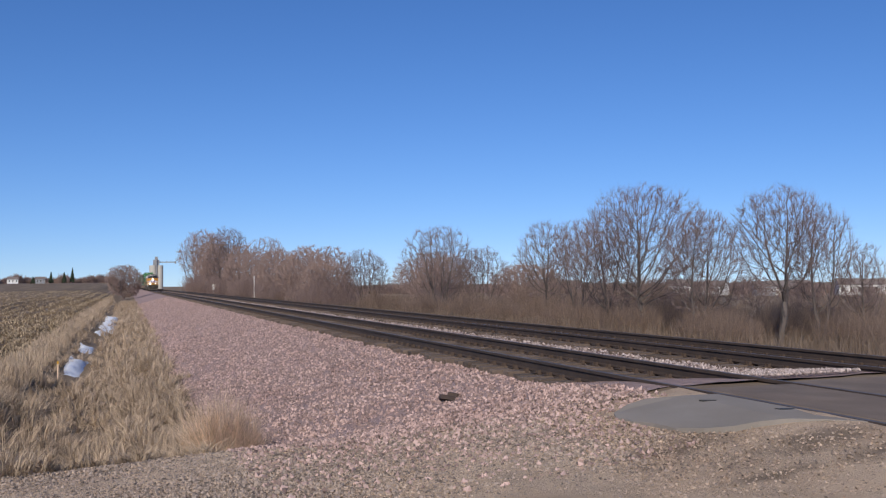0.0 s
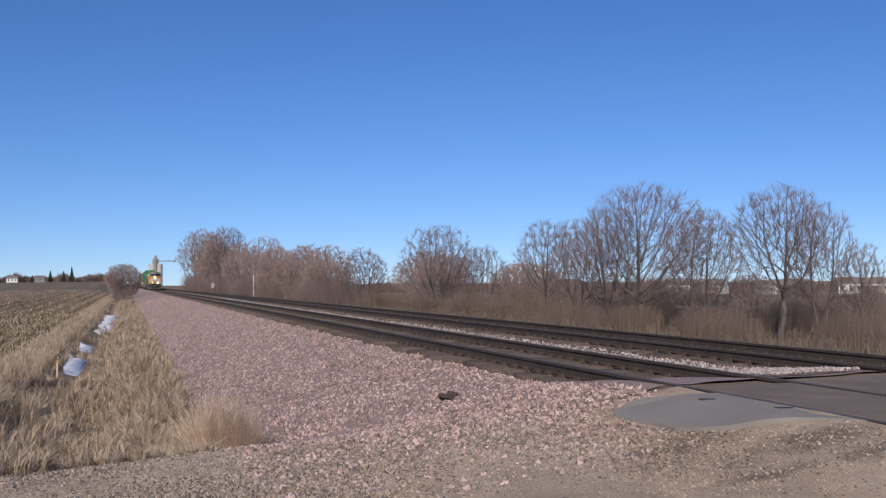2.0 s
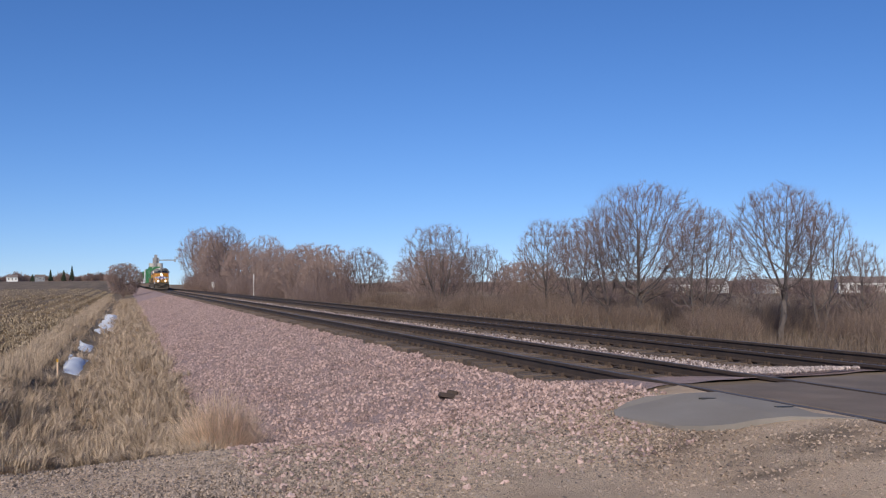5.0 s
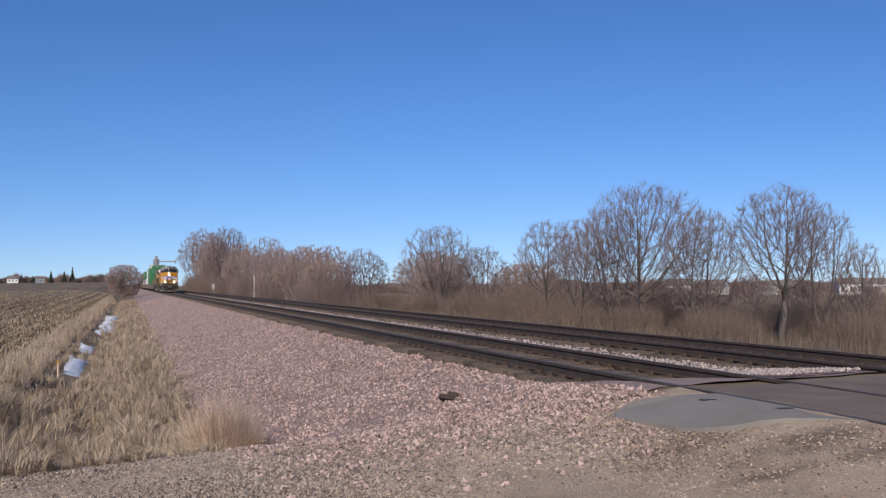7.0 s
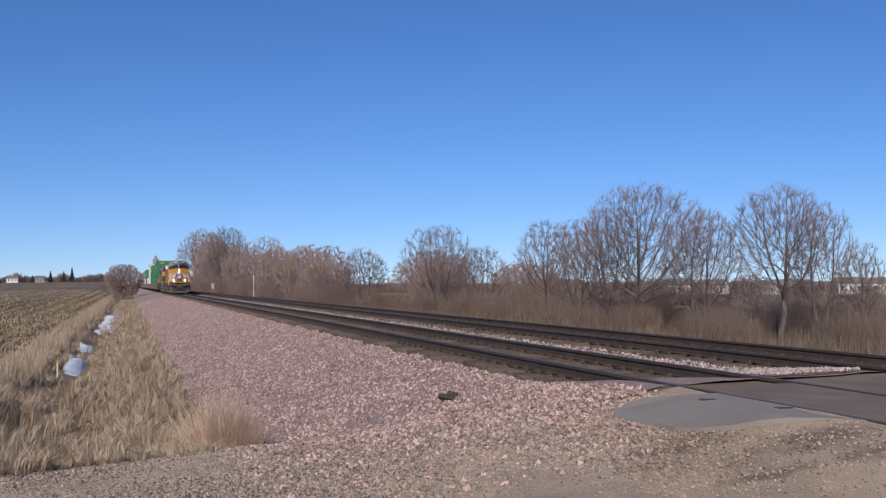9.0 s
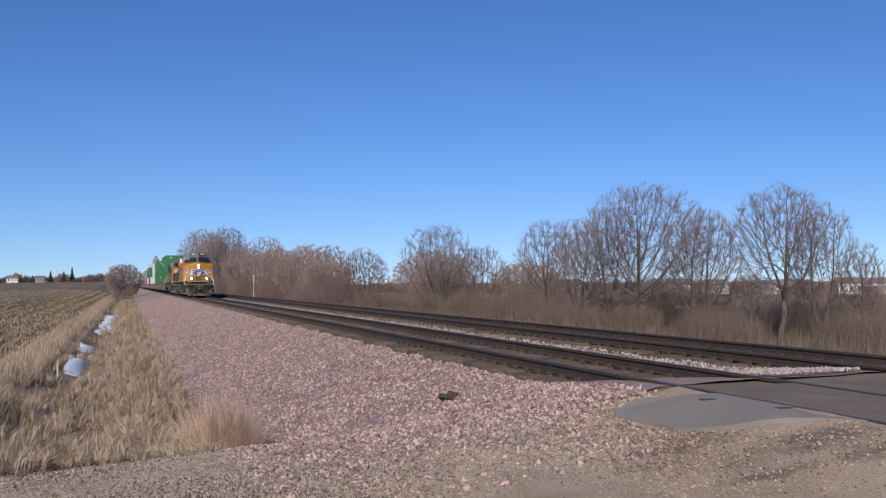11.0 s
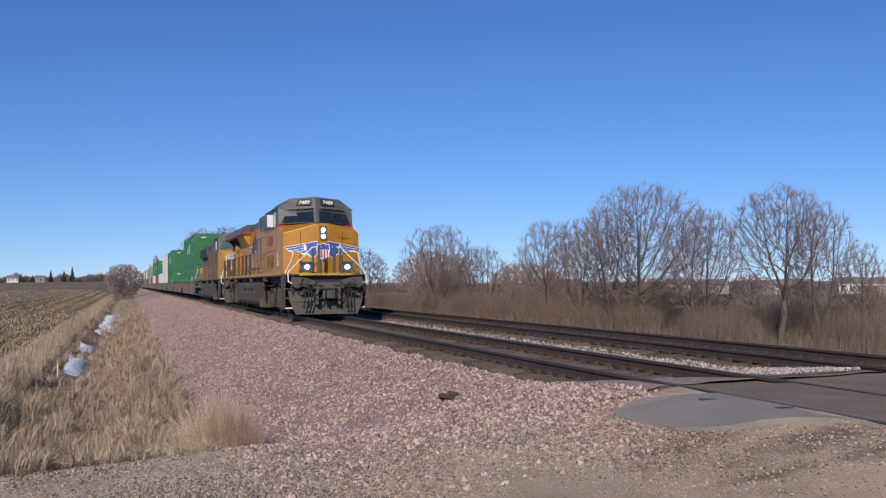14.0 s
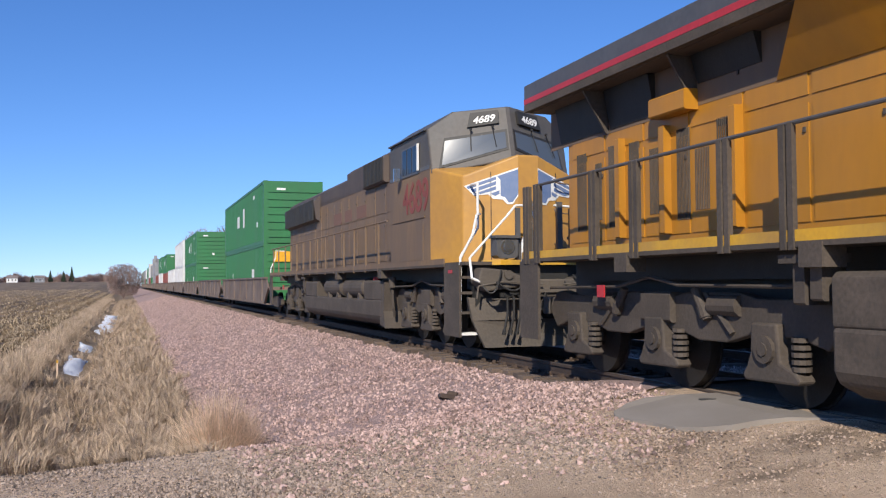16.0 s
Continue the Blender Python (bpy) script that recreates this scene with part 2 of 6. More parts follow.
M_GLASS_SIDE.node_tree.nodes["Principled BSDF"].inputs["Coat Weight"].default_value = 0.0


# ---- mesh building ----
class Geo:
    """Collects vertices and faces, and makes one mesh of them."""

    def __init__(self):
        self.v, self.f = [], []

    def add(self, verts, faces):
        n = len(self.v)
        self.v += [tuple(p) for p in verts]
        self.f += [tuple(n + i for i in fc) for fc in faces]
        return self

    def box(self, x0, x1, y0, y1, z0, z1, m=None, c=0.0):
        """A box with its upright and lying long edges chamfered by c."""
        if c:
            p = [(x0 + c, z0), (x1 - c, z0), (x1, z0 + c), (x1, z1 - c), (x1 - c, z1), (x0 + c, z1), (x0, z1 - c), (x0, z0 + c)]
            return self.ext(p, "y", y0, y1, m)
        vs = [(x, y, z) for z in (z0, z1) for y in (y0, y1) for x in (x0, x1)]
        if m is not None:
            vs = [m @ Vector(q) for q in vs]
        return self.add(vs, [(0, 2, 3, 1), (4, 5, 7, 6), (0, 1, 5, 4), (2, 6, 7, 3), (0, 4, 6, 2), (1, 3, 7, 5)])

    def ext(self, poly, axis, a, b, m=None):
        """A polygon pushed along an axis from a to b. Polygon in (x, z) for y, (y, z) for x, (x, y) for z."""
        def at(p, t):
            return {"y": (p[0], t, p[1]), "x": (t, p[0], p[1]), "z": (p[0], p[1], t)}[axis]
        n = len(poly)
        vs = [at(p, a) for p in poly] + [at(p, b) for p in poly]
        if m is not None:
            vs = [m @ Vector(q) for q in vs]
        return self.add(vs, [tuple(range(n))[::-1], tuple(range(n, 2 * n))] + [(i, (i + 1) % n, n + (i + 1) % n, n + i) for i in range(n)])

    def cyl(self, p0, p1, r, n=12, r1=None):
        p0, p1 = Vector(p0), Vector(p1)
        q = (p1 - p0).to_track_quat("Z", "Y")
        r1 = r if r1 is None else r1
        vs = []
        for p, rr in ((p0, r), (p1, r1)):
            vs += [p + q @ Vector((rr * math.cos(2 * math.pi * i / n), rr * math.sin(2 * math.pi * i / n), 0)) for i in range(n)]
        return self.add(vs, [tuple(range(n))[::-1], tuple(range(n, 2 * n))] + [(i, (i + 1) % n, n + (i + 1) % n, n + i) for i in range(n)])

    def spike(self, p0, p1, r, r1=0.0):
        """An open three-sided shoot: a cone, or a prism where r1 is given."""
        p0, p1 = Vector(p0), Vector(p1)
        d = (p1 - p0).normalized()
        a = d.orthogonal().normalized()
        b = d.cross(a)
        ring = [a, a * -0.5 + b * 0.87, a * -0.5 - b * 0.87]
        k = len(self.v)
        self.v += [tuple(p0 + q * r) for q in ring]
        if r1:
            self.v += [tuple(p1 + q * r1) for q in ring]
            self.f += [(k, k + 1, k + 4, k + 3), (k + 1, k + 2, k + 5, k + 4), (k + 2, k, k + 3, k + 5)]
        else:
            self.v.append(tuple(p1))
            self.f += [(k, k + 1, k + 3), (k + 1, k + 2, k + 3), (k + 2, k, k + 3)]
        return self

    def tube(self, pts, r, n=6):
        for a, b in zip(pts, pts[1:]):
            self.cyl(a, b, r, n)
        return self

    def mesh(self, name):
        me = bpy.data.meshes.new(name)
        me.from_pydata(self.v, [], self.f)
        bm = bmesh.new()
        bm.from_mesh(me)
        bmesh.ops.recalc_face_normals(bm, faces=bm.faces)
        bm.to_mesh(me)
        bm.free()
        return me


def part(name, geo, material, parent=None, label="", raw=False):
    """Links a Geo as one mesh object, under a thing or under a part."""
    if raw:
        me = bpy.data.meshes.new(name)
        me.from_pydata(geo.v, [], geo.f)
    else:
        me = geo.mesh(name)
    me.materials.append(material)
    ob = new(name, me)
    if parent is not None:
        ob.parent = parent
    if label:
        ob["label"] = label
    return ob


def bevel(ob, w, seg=2):
    mod = ob.modifiers.new("bevel", "BEVEL")
    mod.width, mod.segments, mod.limit_method = w, seg, "ANGLE"
    return ob


def smooth(t):
    t = max(0.0, min(1.0, t))
    return t * t * (3 - 2 * t)


def lerp_profile(x, prof):
    for (a, za), (b, zb) in zip(prof, prof[1:]):
        if x <= b:
            return za + (zb - za) * max(0.0, x - a) / (b - a)
    return prof[-1][1]


SECTION = [(-400, -0.95), (-3.1, -0.95), (-2.6, -1.02), (-1.5, -1.5), (-0.4, -1.55), (0.6, -1.42), (1.3, -1.3), (5.1, -0.36), (5.7, -0.3),
           (12.4, -0.3), (13.2, -0.4), (15.4, -1.05), (18, -1.1), (50, -1.7), (120, -3.2), (400, -4.0)]


def road_z(x):
    return lerp_profile(x, [(-400, -0.62), (-3, -0.55), (2, -0.48), (4.6, -0.26), (5.4, -0.13), (6.2, -0.03), (12.4, -0.10), (16, -0.4), (400, -0.9)])


def edge_y(x):
    """The far side of the crossing road."""
    return 7.75 - 0.10 * x + 0.25 * math.sin(x * 1.3) * 0.5


def land_z(x, y):
    """Height of the land: railway cross-section, field, ditch and road."""
    z = lerp_profile(x, SECTION)
    if x < 1.3:
        z += (0.16 * noise.noise(Vector((x * 0.7, y * 0.4, 0))) + 0.07 * noise.noise(Vector((x * 2.1, y * 1.7, 5)))) * smooth((y - 8) / 4) * smooth((1.3 - x) / 0.8)
    k = smooth((edge_y(x) + 3.0 - y) / 3.0)
    z = z * (1 - k) + road_z(x) * k
    return LIFT * (z + 0.0085 * max(0.0, y - 70) * smooth((-2.5 - x) / 6))


# ---- ground ----
def strip(name, xs, ys, dz, material, label, kind="structure", category="ground", rough=0.0):
    g = Geo()
    for y in ys:
        for x in xs:
            n = noise.noise(Vector((x * 2.3, y * 2.3, 4))) * rough if rough else 0
            g.v.append((x, along(x, y), land_z(x, y) + dz + n))
    w = len(xs)
    for j in range(len(ys) - 1):
        for i in range(w - 1):
            a = j * w + i
            g.f.append((a, a + 1, a + w + 1, a + w))
    ob = part(name, g, material, raw=True)
    for p in ob.data.polygons:
        p.use_smooth = True
    return tagged(ob, label, category, kind=kind)


def steps(*spans):
    out = []
    for a, b, d in spans:
        n = max(1, round((b - a) / d))
        out += [a + (b - a) * i / n for i in range(n)]
    return out + [spans[-1][1]]


XS = steps((-2500, -300, 440), (-300, -40, 52), (-40, -6, 4), (-6, 16, 0.35), (16, 60, 4), (60, 300, 60), (300, 2500, 440))
YS = steps((-1200, -20, 236), (-20, 2, 4), (2, 40, 0.6), (40, 120, 4), (120, 400, 40), (400, 4000, 600))
strip("ground", XS, YS, 0.0, M_SOIL, "flat brown winter farmland with dead grass and a railway ditch", rough=0.02)
strip("field", steps((-2400, -300, 420), (-300, -40, 26), (-40, -2.9, 1.2)), steps((9, 60, 1.5), (60, 300, 12), (300, 3900, 400)), 0.03, M_FIELD,
      "harvested corn field with brown soil and pale stubble", category="field", rough=0.05)
strip("ballast_bed", steps((1.35, 13.3, 0.25)), steps((7.2, 60, 0.7), (60, 900, 40)), 0.02, M_BED, "pink crushed stone ballast bed under the tracks", category="ballast", rough=0.02)
g = Geo()
rx = steps((-30, 4, 0.5), (4, 6.2, 0.2))
for x in rx:
    for k in range(25):
        y = -9 + (min(edge_y(x) + 0.15, 7.0 if x > 4.6 else 99) + 9) * k / 24
        g.v.append((x, along(x, y), LIFT * road_z(x) + 0.02 + 0.025 * noise.noise(Vector((x * 0.5, y * 0.9, 1)))))
for i in range(len(rx) - 1):
    for k in range(24):
        a = i * 25 + k
        g.f.append((a, a + 25, a + 26, a + 1))
road = tagged(part("road", g, M_ROAD, raw=True), "pale gravel country road with muddy wheel tracks", "road", kind="structure")
for p in road.data.polygons:
    p.use_smooth = True
# asphalt apron that rises to the near rail, with a rounded outline
g = Geo()
ring = [(4.86, 6.47), (4.95, 6.62), (5.2, 6.70), (5.45, 6.69), (5.85, 6.52), (6.23, 6.40), (6.23, 4.55), (6.0, 4.82), (5.75, 5.0), (5.5, 5.12), (5.25, 5.2), (5.08, 5.4), (4.96, 5.65), (4.94, 5.95), (4.88, 6.2)]
g.v = [(x, along(x, y), lerp_profile(x, [(4.85, -0.17), (5.3, -0.06), (5.7, -0.012), (6.2, -0.002)])) for x, y in ring] + [(x, along(x, y), -0.5) for x, y in ring]
n = len(ring)
g.f = [tuple(range(n))] + [(i, (i + 1) % n, n + (i + 1) % n, n + i) for i in range(n)]
tagged(part("crossing_apron", g, M_ASPHALT), "worn grey asphalt apron at the level crossing", "pavement", kind="structure")
g = Geo()
for x0, x1, y1 in ((6.24, 6.32, 9.2), (6.375, 7.685, 9.35), (7.83, 10.2, 9.6), (10.345, 11.655, 9.75), (11.8, 12.6, 9.75)):
    g.box(x0, x1, -10, y1, -0.2, -0.003, c=0.012)
tagged(part("crossing_panel", g, M_PANEL), "dusty dark crossing surface between the rails", "pavement", kind="structure")


# ---- tracks ----
RAIL = [(-0.07, -0.17), (0.07, -0.17), (0.07, -0.155), (0.012, -0.14), (0.009, -0.05), (0.036, -0.04), (0.036, -0.006), (0.028, 0.0), (-0.028, 0.0),
        (-0.036, -0.006), (-0.036, -0.04), (-0.009, -0.05), (-0.012, -0.14), (-0.07, -0.155)]


def track(xc, name_label, ties, seed, y, gap):
    rnd = random.Random(seed)
    root = tagged(new("railway_track"), name_label, "track", group="parallel tracks")
    for s in (-0.755, 0.755):
        r = part("rail", Geo().ext([(xc + s + x, z) for x, z in RAIL], "y", -60, 900), M_RAIL, root, "rust-brown steel rail")
        part("rail_head", Geo().box(xc + s - 0.027, xc + s + 0.027, -60, 900, -0.001, 0.0015), M_RAILTOP, r, "worn rail head")
    tie = Geo().box(-1.3, 1.3, -0.115, 0.115, -0.36, -0.178, c=0.012).mesh("tie")
    tie.materials.append(M_TIE)
    plate = Geo().box(-0.18, 0.18, -0.09, 0.09, -0.178, -0.165)
    for dx in (-0.13, -0.09, 0.09, 0.13):
        plate.box(dx - 0.012, dx + 0.012, -0.05, -0.025, -0.166, -0.13)
    plate.box(-0.14, -0.085, -0.125, -0.10, -0.2, -0.125).box(0.085, 0.14, -0.125, -0.10, -0.2, -0.125)
    plate.box(-0.1, 0.1, -0.1, -0.085, -0.2, -0.165)
    pm = plate.mesh("tie_plate")
    pm.materials.append(M_IRON)
    for i in range(ties):
        t = new("tie", tie)
        t.parent = root
        t.matrix_basis = pose(xc + rnd.uniform(-0.12, 0.12), y + rnd.uniform(-0.04, 0.04), rnd.uniform(-0.02, 0.008), 0, 0, rnd.uniform(-1, 1))
        for s in (-0.755, 0.755):
            if i < 130:
                p = new("tie_plate", pm)
                p.parent = root
                p.matrix_basis = pose(xc + s, t.matrix_basis.translation.y, 0)
        y += gap
    g = Geo()
    while y < 400:
        g.box(xc - 1.3 + rnd.uniform(-0.1, 0.1), xc + 1.3, y - 0.115, y + 0.115, -0.36, -0.178)
        y += gap
    tagged(part("tie_row", g, M_TIE, root, raw=True), kind="stuff")
    return root


track(XC, "rust-brown railway track with wooden ties on pink ballast", 200, 3, 9.48, 0.45)
track(XF, "rust-brown parallel railway track with wooden ties", 150, 4, 10.1, 0.49)


def stones(name, n, area, size, material, label, seed, category="stone", flat=False):
    """Crushed stones lying on the land, as real lumps; flat ones are bedded in it and show their upper half alone."""
    rnd = random.Random(seed)
    g = Geo()
    base = [(1, 0, 0), (-1, 0, 0), (0, 1, 0), (0, -1, 0), (0, 0, 1), (0, 0, -1)]
    tri = [(4, 0, 2), (4, 2, 1), (4, 1, 3), (4, 3, 0), (5, 2, 0), (5, 1, 2), (5, 3, 1), (5, 0, 3)]
    for _ in range(n):
        x, y, dz = area(rnd)
        r = size * rnd.uniform(0.5, 1.35)
        e = Euler((rnd.gauss(0, 0.5), rnd.gauss(0, 0.5), rnd.uniform(0, 6)) if flat else (rnd.uniform(0, 6), rnd.uniform(0, 6), rnd.uniform(0, 6))).to_matrix()
        z = land_z(x, y) + dz + r * 0.3
        y = along(x, y)
        sc = (r * rnd.uniform(0.7, 1.3), r * rnd.uniform(0.7, 1.2), r * rnd.uniform(0.45, 0.9))
        k = len(g.v)
        for p in (base[:5] if flat else base):
            q = e @ Vector((p[0] * sc[0] * rnd.uniform(0.7, 1.2), p[1] * sc[1] * rnd.uniform(0.7, 1.2), p[2] * sc[2]))
            g.v.append((x + q.x, y + q.y, z + q.z))
        g.f += [(k + a, k + b, k + c) for a, b, c in (tri[:4] if flat else tri)]
    return tagged(part(name, g, material, raw=True), label, category, kind="stuff")


def near_y(rnd, a, b, p=2.2):
    return a + (b - a) * rnd.random() ** p


def shoulder(rnd):
    while True:
        y = near_y(rnd, 5.2, 110, 2.7)
        x = rnd.uniform(1.0, 5.85 + 0.25 * noise.noise(Vector((y * 1.6, 6, 0))))
        if y > edge_y(x) + rnd.gauss(-0.55, 0.7) and not (x > 4.85 and y < 6.74):
            return x, y, 0.02


def six_foot(rnd):
    y = near_y(rnd, 7.35, 80)
    return (rnd.uniform(8.15, 9.9) if rnd.random() < 0.75 else rnd.uniform(12.2, 13.4)), y, 0.06


def verge(rnd):
    while True:
        x = rnd.uniform(-6, 6.15)
        y = edge_y(x) + (min(rnd.gauss(-1.0, 0.9), 0.9) if rnd.random() < 0.65 else rnd.uniform(-4.3, 0))
        if x > 4.9 and lerp_profile(x, [(4.9, 5.9), (4.96, 5.7), (5.08, 5.45), (5.25, 5.24), (5.75, 5.02), (6.3, 4.6)]) < y and (y < 6.76 or x > 5.7):
            continue
        return x, y, 0.02


stones("ballast_stones", 52000, shoulder, 0.028, M_STONE, "pink and grey crushed quartzite ballast stones", 5)
stones("track_stones", 12000, six_foot, 0.024, M_PALE, "pale grey-pink crushed stones between the tracks", 6)
stones("road_gravel", 62000, verge, 0.0135, M_GRAVEL, "loose pale gravel along the road edge", 7, flat=True)


def near_verge(rnd):
    x = rnd.uniform(-4.5, 4.2)
    return x, edge_y(x) + min(rnd.gauss(-0.9, 0.75), 0.7), 0.015


stones("verge_stones", 30000, near_verge, 0.021, M_VERGE, "grey-brown crushed stones spilled along the road edge", 8)


# ---- plants ----
def blades(name, n, area, height, width, material, label, seed, lean=0.35, category="grass", segs=2):
    rnd = random.Random(seed)
    g = Geo()
    for _ in range(n):
        x, y, dz, hs = area(rnd)
        h = height * hs * rnd.uniform(0.55, 1.25)
        a = rnd.uniform(0, 2 * math.pi)
        z = land_z(x, y) + dz - 0.03
        y = along(x, y)
        l = rnd.gauss(0, lean) * h
        dx, dy = math.cos(a) * l, math.sin(a) * l
        b = a + rnd.uniform(-1.5, 1.5)
        wx, wy = math.cos(b) * width * 0.5, math.sin(b) * width * 0.5
        k = len(g.v)
        g.v += [(x - wx, y - wy, z), (x + wx, y + wy, z), (x + dx * 0.35 + wx * 0.8, y + dy * 0.35 + wy * 0.8, z + h * 0.6),
                (x + dx * 0.35 - wx * 0.8, y + dy * 0.35 - wy * 0.8, z + h * 0.6), (x + dx, y + dy, z + h * 0.95)]
        g.f += [(k, k + 1, k + 2, k + 3), (k + 3, k + 2, k + 4)]
    return tagged(part(name, g, material, raw=True), label, category, kind="stuff")


def tufts(name, n, area, height, material, label, seed, count=40, width=0.007):
    """Clumps of fine blades that fan out and droop."""
    rnd = random.Random(seed)
    g = Geo()
    for _ in range(n):
        x, y, dz, hs = area(rnd)
        h0 = height * hs * rnd.uniform(0.6, 1.4)
        r = h0 * rnd.uniform(0.25, 0.6)
        lx, ly = rnd.gauss(0, 0.35) * h0, rnd.gauss(0, 0.35) * h0
        w = width * (1 + y / 25)
        zb = land_z(x, y) + dz - 0.03
        y = along(x, y)
        for _ in range(max(8, int(count * min(1, 20 / y)))):
            a, s = rnd.uniform(0, 6.28), rnd.random()
            h = h0 * rnd.uniform(0.5, 1.1) * (1 - 0.4 * s)
            ox, oy = math.cos(a) * r * s * 0.4, math.sin(a) * r * s * 0.4
            tx, ty = lx + math.cos(a) * r * s * 1.8, ly + math.sin(a) * r * s * 1.8
            wx, wy = -math.sin(a) * w * 0.5, math.cos(a) * w * 0.5
            px, py = x + ox, y + oy
            k = len(g.v)
            g.v += [(px - wx, py - wy, zb), (px + wx, py + wy, zb), (px + tx * 0.35 + wx * 0.8, py + ty * 0.35 + wy * 0.8, zb + h * 0.65),
                    (px + tx * 0.35 - wx * 0.8, py + ty * 0.35 - wy * 0.8, zb + h * 0.65), (px + tx, py + ty, zb + h * (1.0 - 0.25 * s))]
            g.f += [(k, k + 1, k + 2, k + 3), (k + 3, k + 2, k + 4)]
    return tagged(part(name, g, material, raw=True), label, "grass", kind="stuff")


def tuft_area(rnd):
    while True:
        y = near_y(rnd, 8.0, 130, 2.3)
        x = rnd.uniform(-3.1, 1.75)
        edge = 1.25 + 0.55 * noise.noise(Vector((y * 0.6, 2, 0)))
        if x > edge or y < edge_y(x) + 0.35 + 0.3 * noise.noise(Vector((x * 1.3, 8, 0))):
            continue
        if x > 0.2 and y < 9.6:
            continue
        d = noise.noise(Vector((x * 0.8, y * 0.4, 3)))
        if abs(x + 1.5) < 0.4 and y > 22 and rnd.random() < 0.85:
            continue
        if d < -0.28 and rnd.random() < 0.6:
            continue
        return x, y, 0, 0.85 + 0.8 * d


def ditch_area(rnd):
    while True:
        y = near_y(rnd, 8.2, 150, 2.4)
        x = rnd.uniform(-3.0, 1.25 + 0.5 * noise.noise(Vector((y * 0.6, 2, 0)))) - (0.3 if y < 14 else 0)
        if y < edge_y(x) + 0.5:
            continue
        d = noise.noise(Vector((x * 0.9, y * 0.5, 7)))
        if abs(x + 1.5) < 0.4 and y > 22 and d < 0.45:
            continue
        return x, y, 0, 0.8 + 0.7 * d


def bank_area(rnd):
    y = near_y(rnd, 15, 120, 2.0)
    return rnd.uniform(-3.0, -2.2), y, 0, 0.75 + 0.5 * noise.noise(Vector((y * 0.3, 3, 0)))


def right_area(rnd):
    y = near_y(rnd, 8, 160, 1.6)
    return 15.0 + 45.0 * rnd.random() ** 2.2, y, 0, 1.15 + 0.5 * noise.noise(Vector((y * 0.2, 9, 0)))


tufts("grass_tufts", 4300, tuft_area, 0.42, M_GRASS, "clumps of dry tan grass in the ditch", 16, 46)
blades("ditch_grass", 40000, ditch_area, 0.2, 0.009, M_GRASS, "matted dry tan grass in the ditch", 11, 1.0)
blades("tall_bank_grass", 13000, bank_area, 0.6, 0.010, M_GRASS, "tall pale dry grass along the field edge", 12, 0.4)
blades("brush_grass", 60000, right_area, 0.7, 0.013, M_DUN, "tall dry brown grass beyond the tracks", 13, 0.35)


def stubble_area(rnd):
    y = near_y(rnd, 12, 200, 2.6)
    row = int(60 * rnd.random() ** 1.7)
    return -3.1 - 0.76 * row * (1 if y < 60 else 2) + rnd.gauss(0, 0.24), y, 0.02, 1.0


blades("corn_stubble", 62000, stubble_area, 0.24, 0.06, M_STUBBLE, "broken pale corn stalks in rows", 14, 0.9, "stubble")


def clod_area(rnd):
    return -2.9 - 32 * rnd.random() ** 1.8, near_y(rnd, 11, 130, 2.4), 0.05


stones("field_clods", 22000, clod_area, 0.075, M_FIELD, "dark clods of ploughed soil between the stubble", 15, "soil")


def bush(name, at, r, h, n, material, label, seed, category="shrub", w=0.012, base=0.55, dome=0.5):
    """A clump of fine branching stems, with an uneven top."""
    rnd = random.Random(seed)
    g = Geo()
    for _ in range(n):
        a, s = rnd.uniform(0, 2 * math.pi), math.sqrt(rnd.random())
        bx, by = math.cos(a) * r * s * base, math.sin(a) * r * s * base
        hh = h * (1 - dome * s * s) * rnd.uniform(0.45, 1.0) * (0.85 + 0.3 * noise.noise(Vector((bx * 0.9, by * 0.9, seed))))
        p = Vector((bx, by, -0.05))
        d = Vector((math.cos(a) * s * r * (1 - base) + rnd.gauss(0, 0.1) * r, math.sin(a) * s * r * (1 - base) + rnd.gauss(0, 0.1) * r, hh))
        for k in range(5):
            t0 = (0.0, 0.25, 0.45, 0.6, 0.7)[k]
            st = p + d * t0
            q = p + d * min(1.0, t0 + 0.42) + Vector((rnd.gauss(0, 0.12), rnd.gauss(0, 0.12), rnd.gauss(0, 0.06))) * (h * 0.6 if k else h * 0.1)
            ww = w * (1, 0.6, 0.5, 0.45, 0.4)[k]
            i = len(g.v)
            g.v += [st + Vector((ww, 0, 0)), st - Vector((ww * 0.5, ww, 0)), st + Vector((-ww * 0.5, ww, 0)), q]
            g.f += [(i, i + 1, i + 3), (i + 1, i + 2, i + 3), (i + 2, i, i + 3)]
    ob = tagged(part(name, g, material, raw=True), label, category)
    ob.matrix_basis = pose(at[0], along(*at), land_z(*at))
    return ob


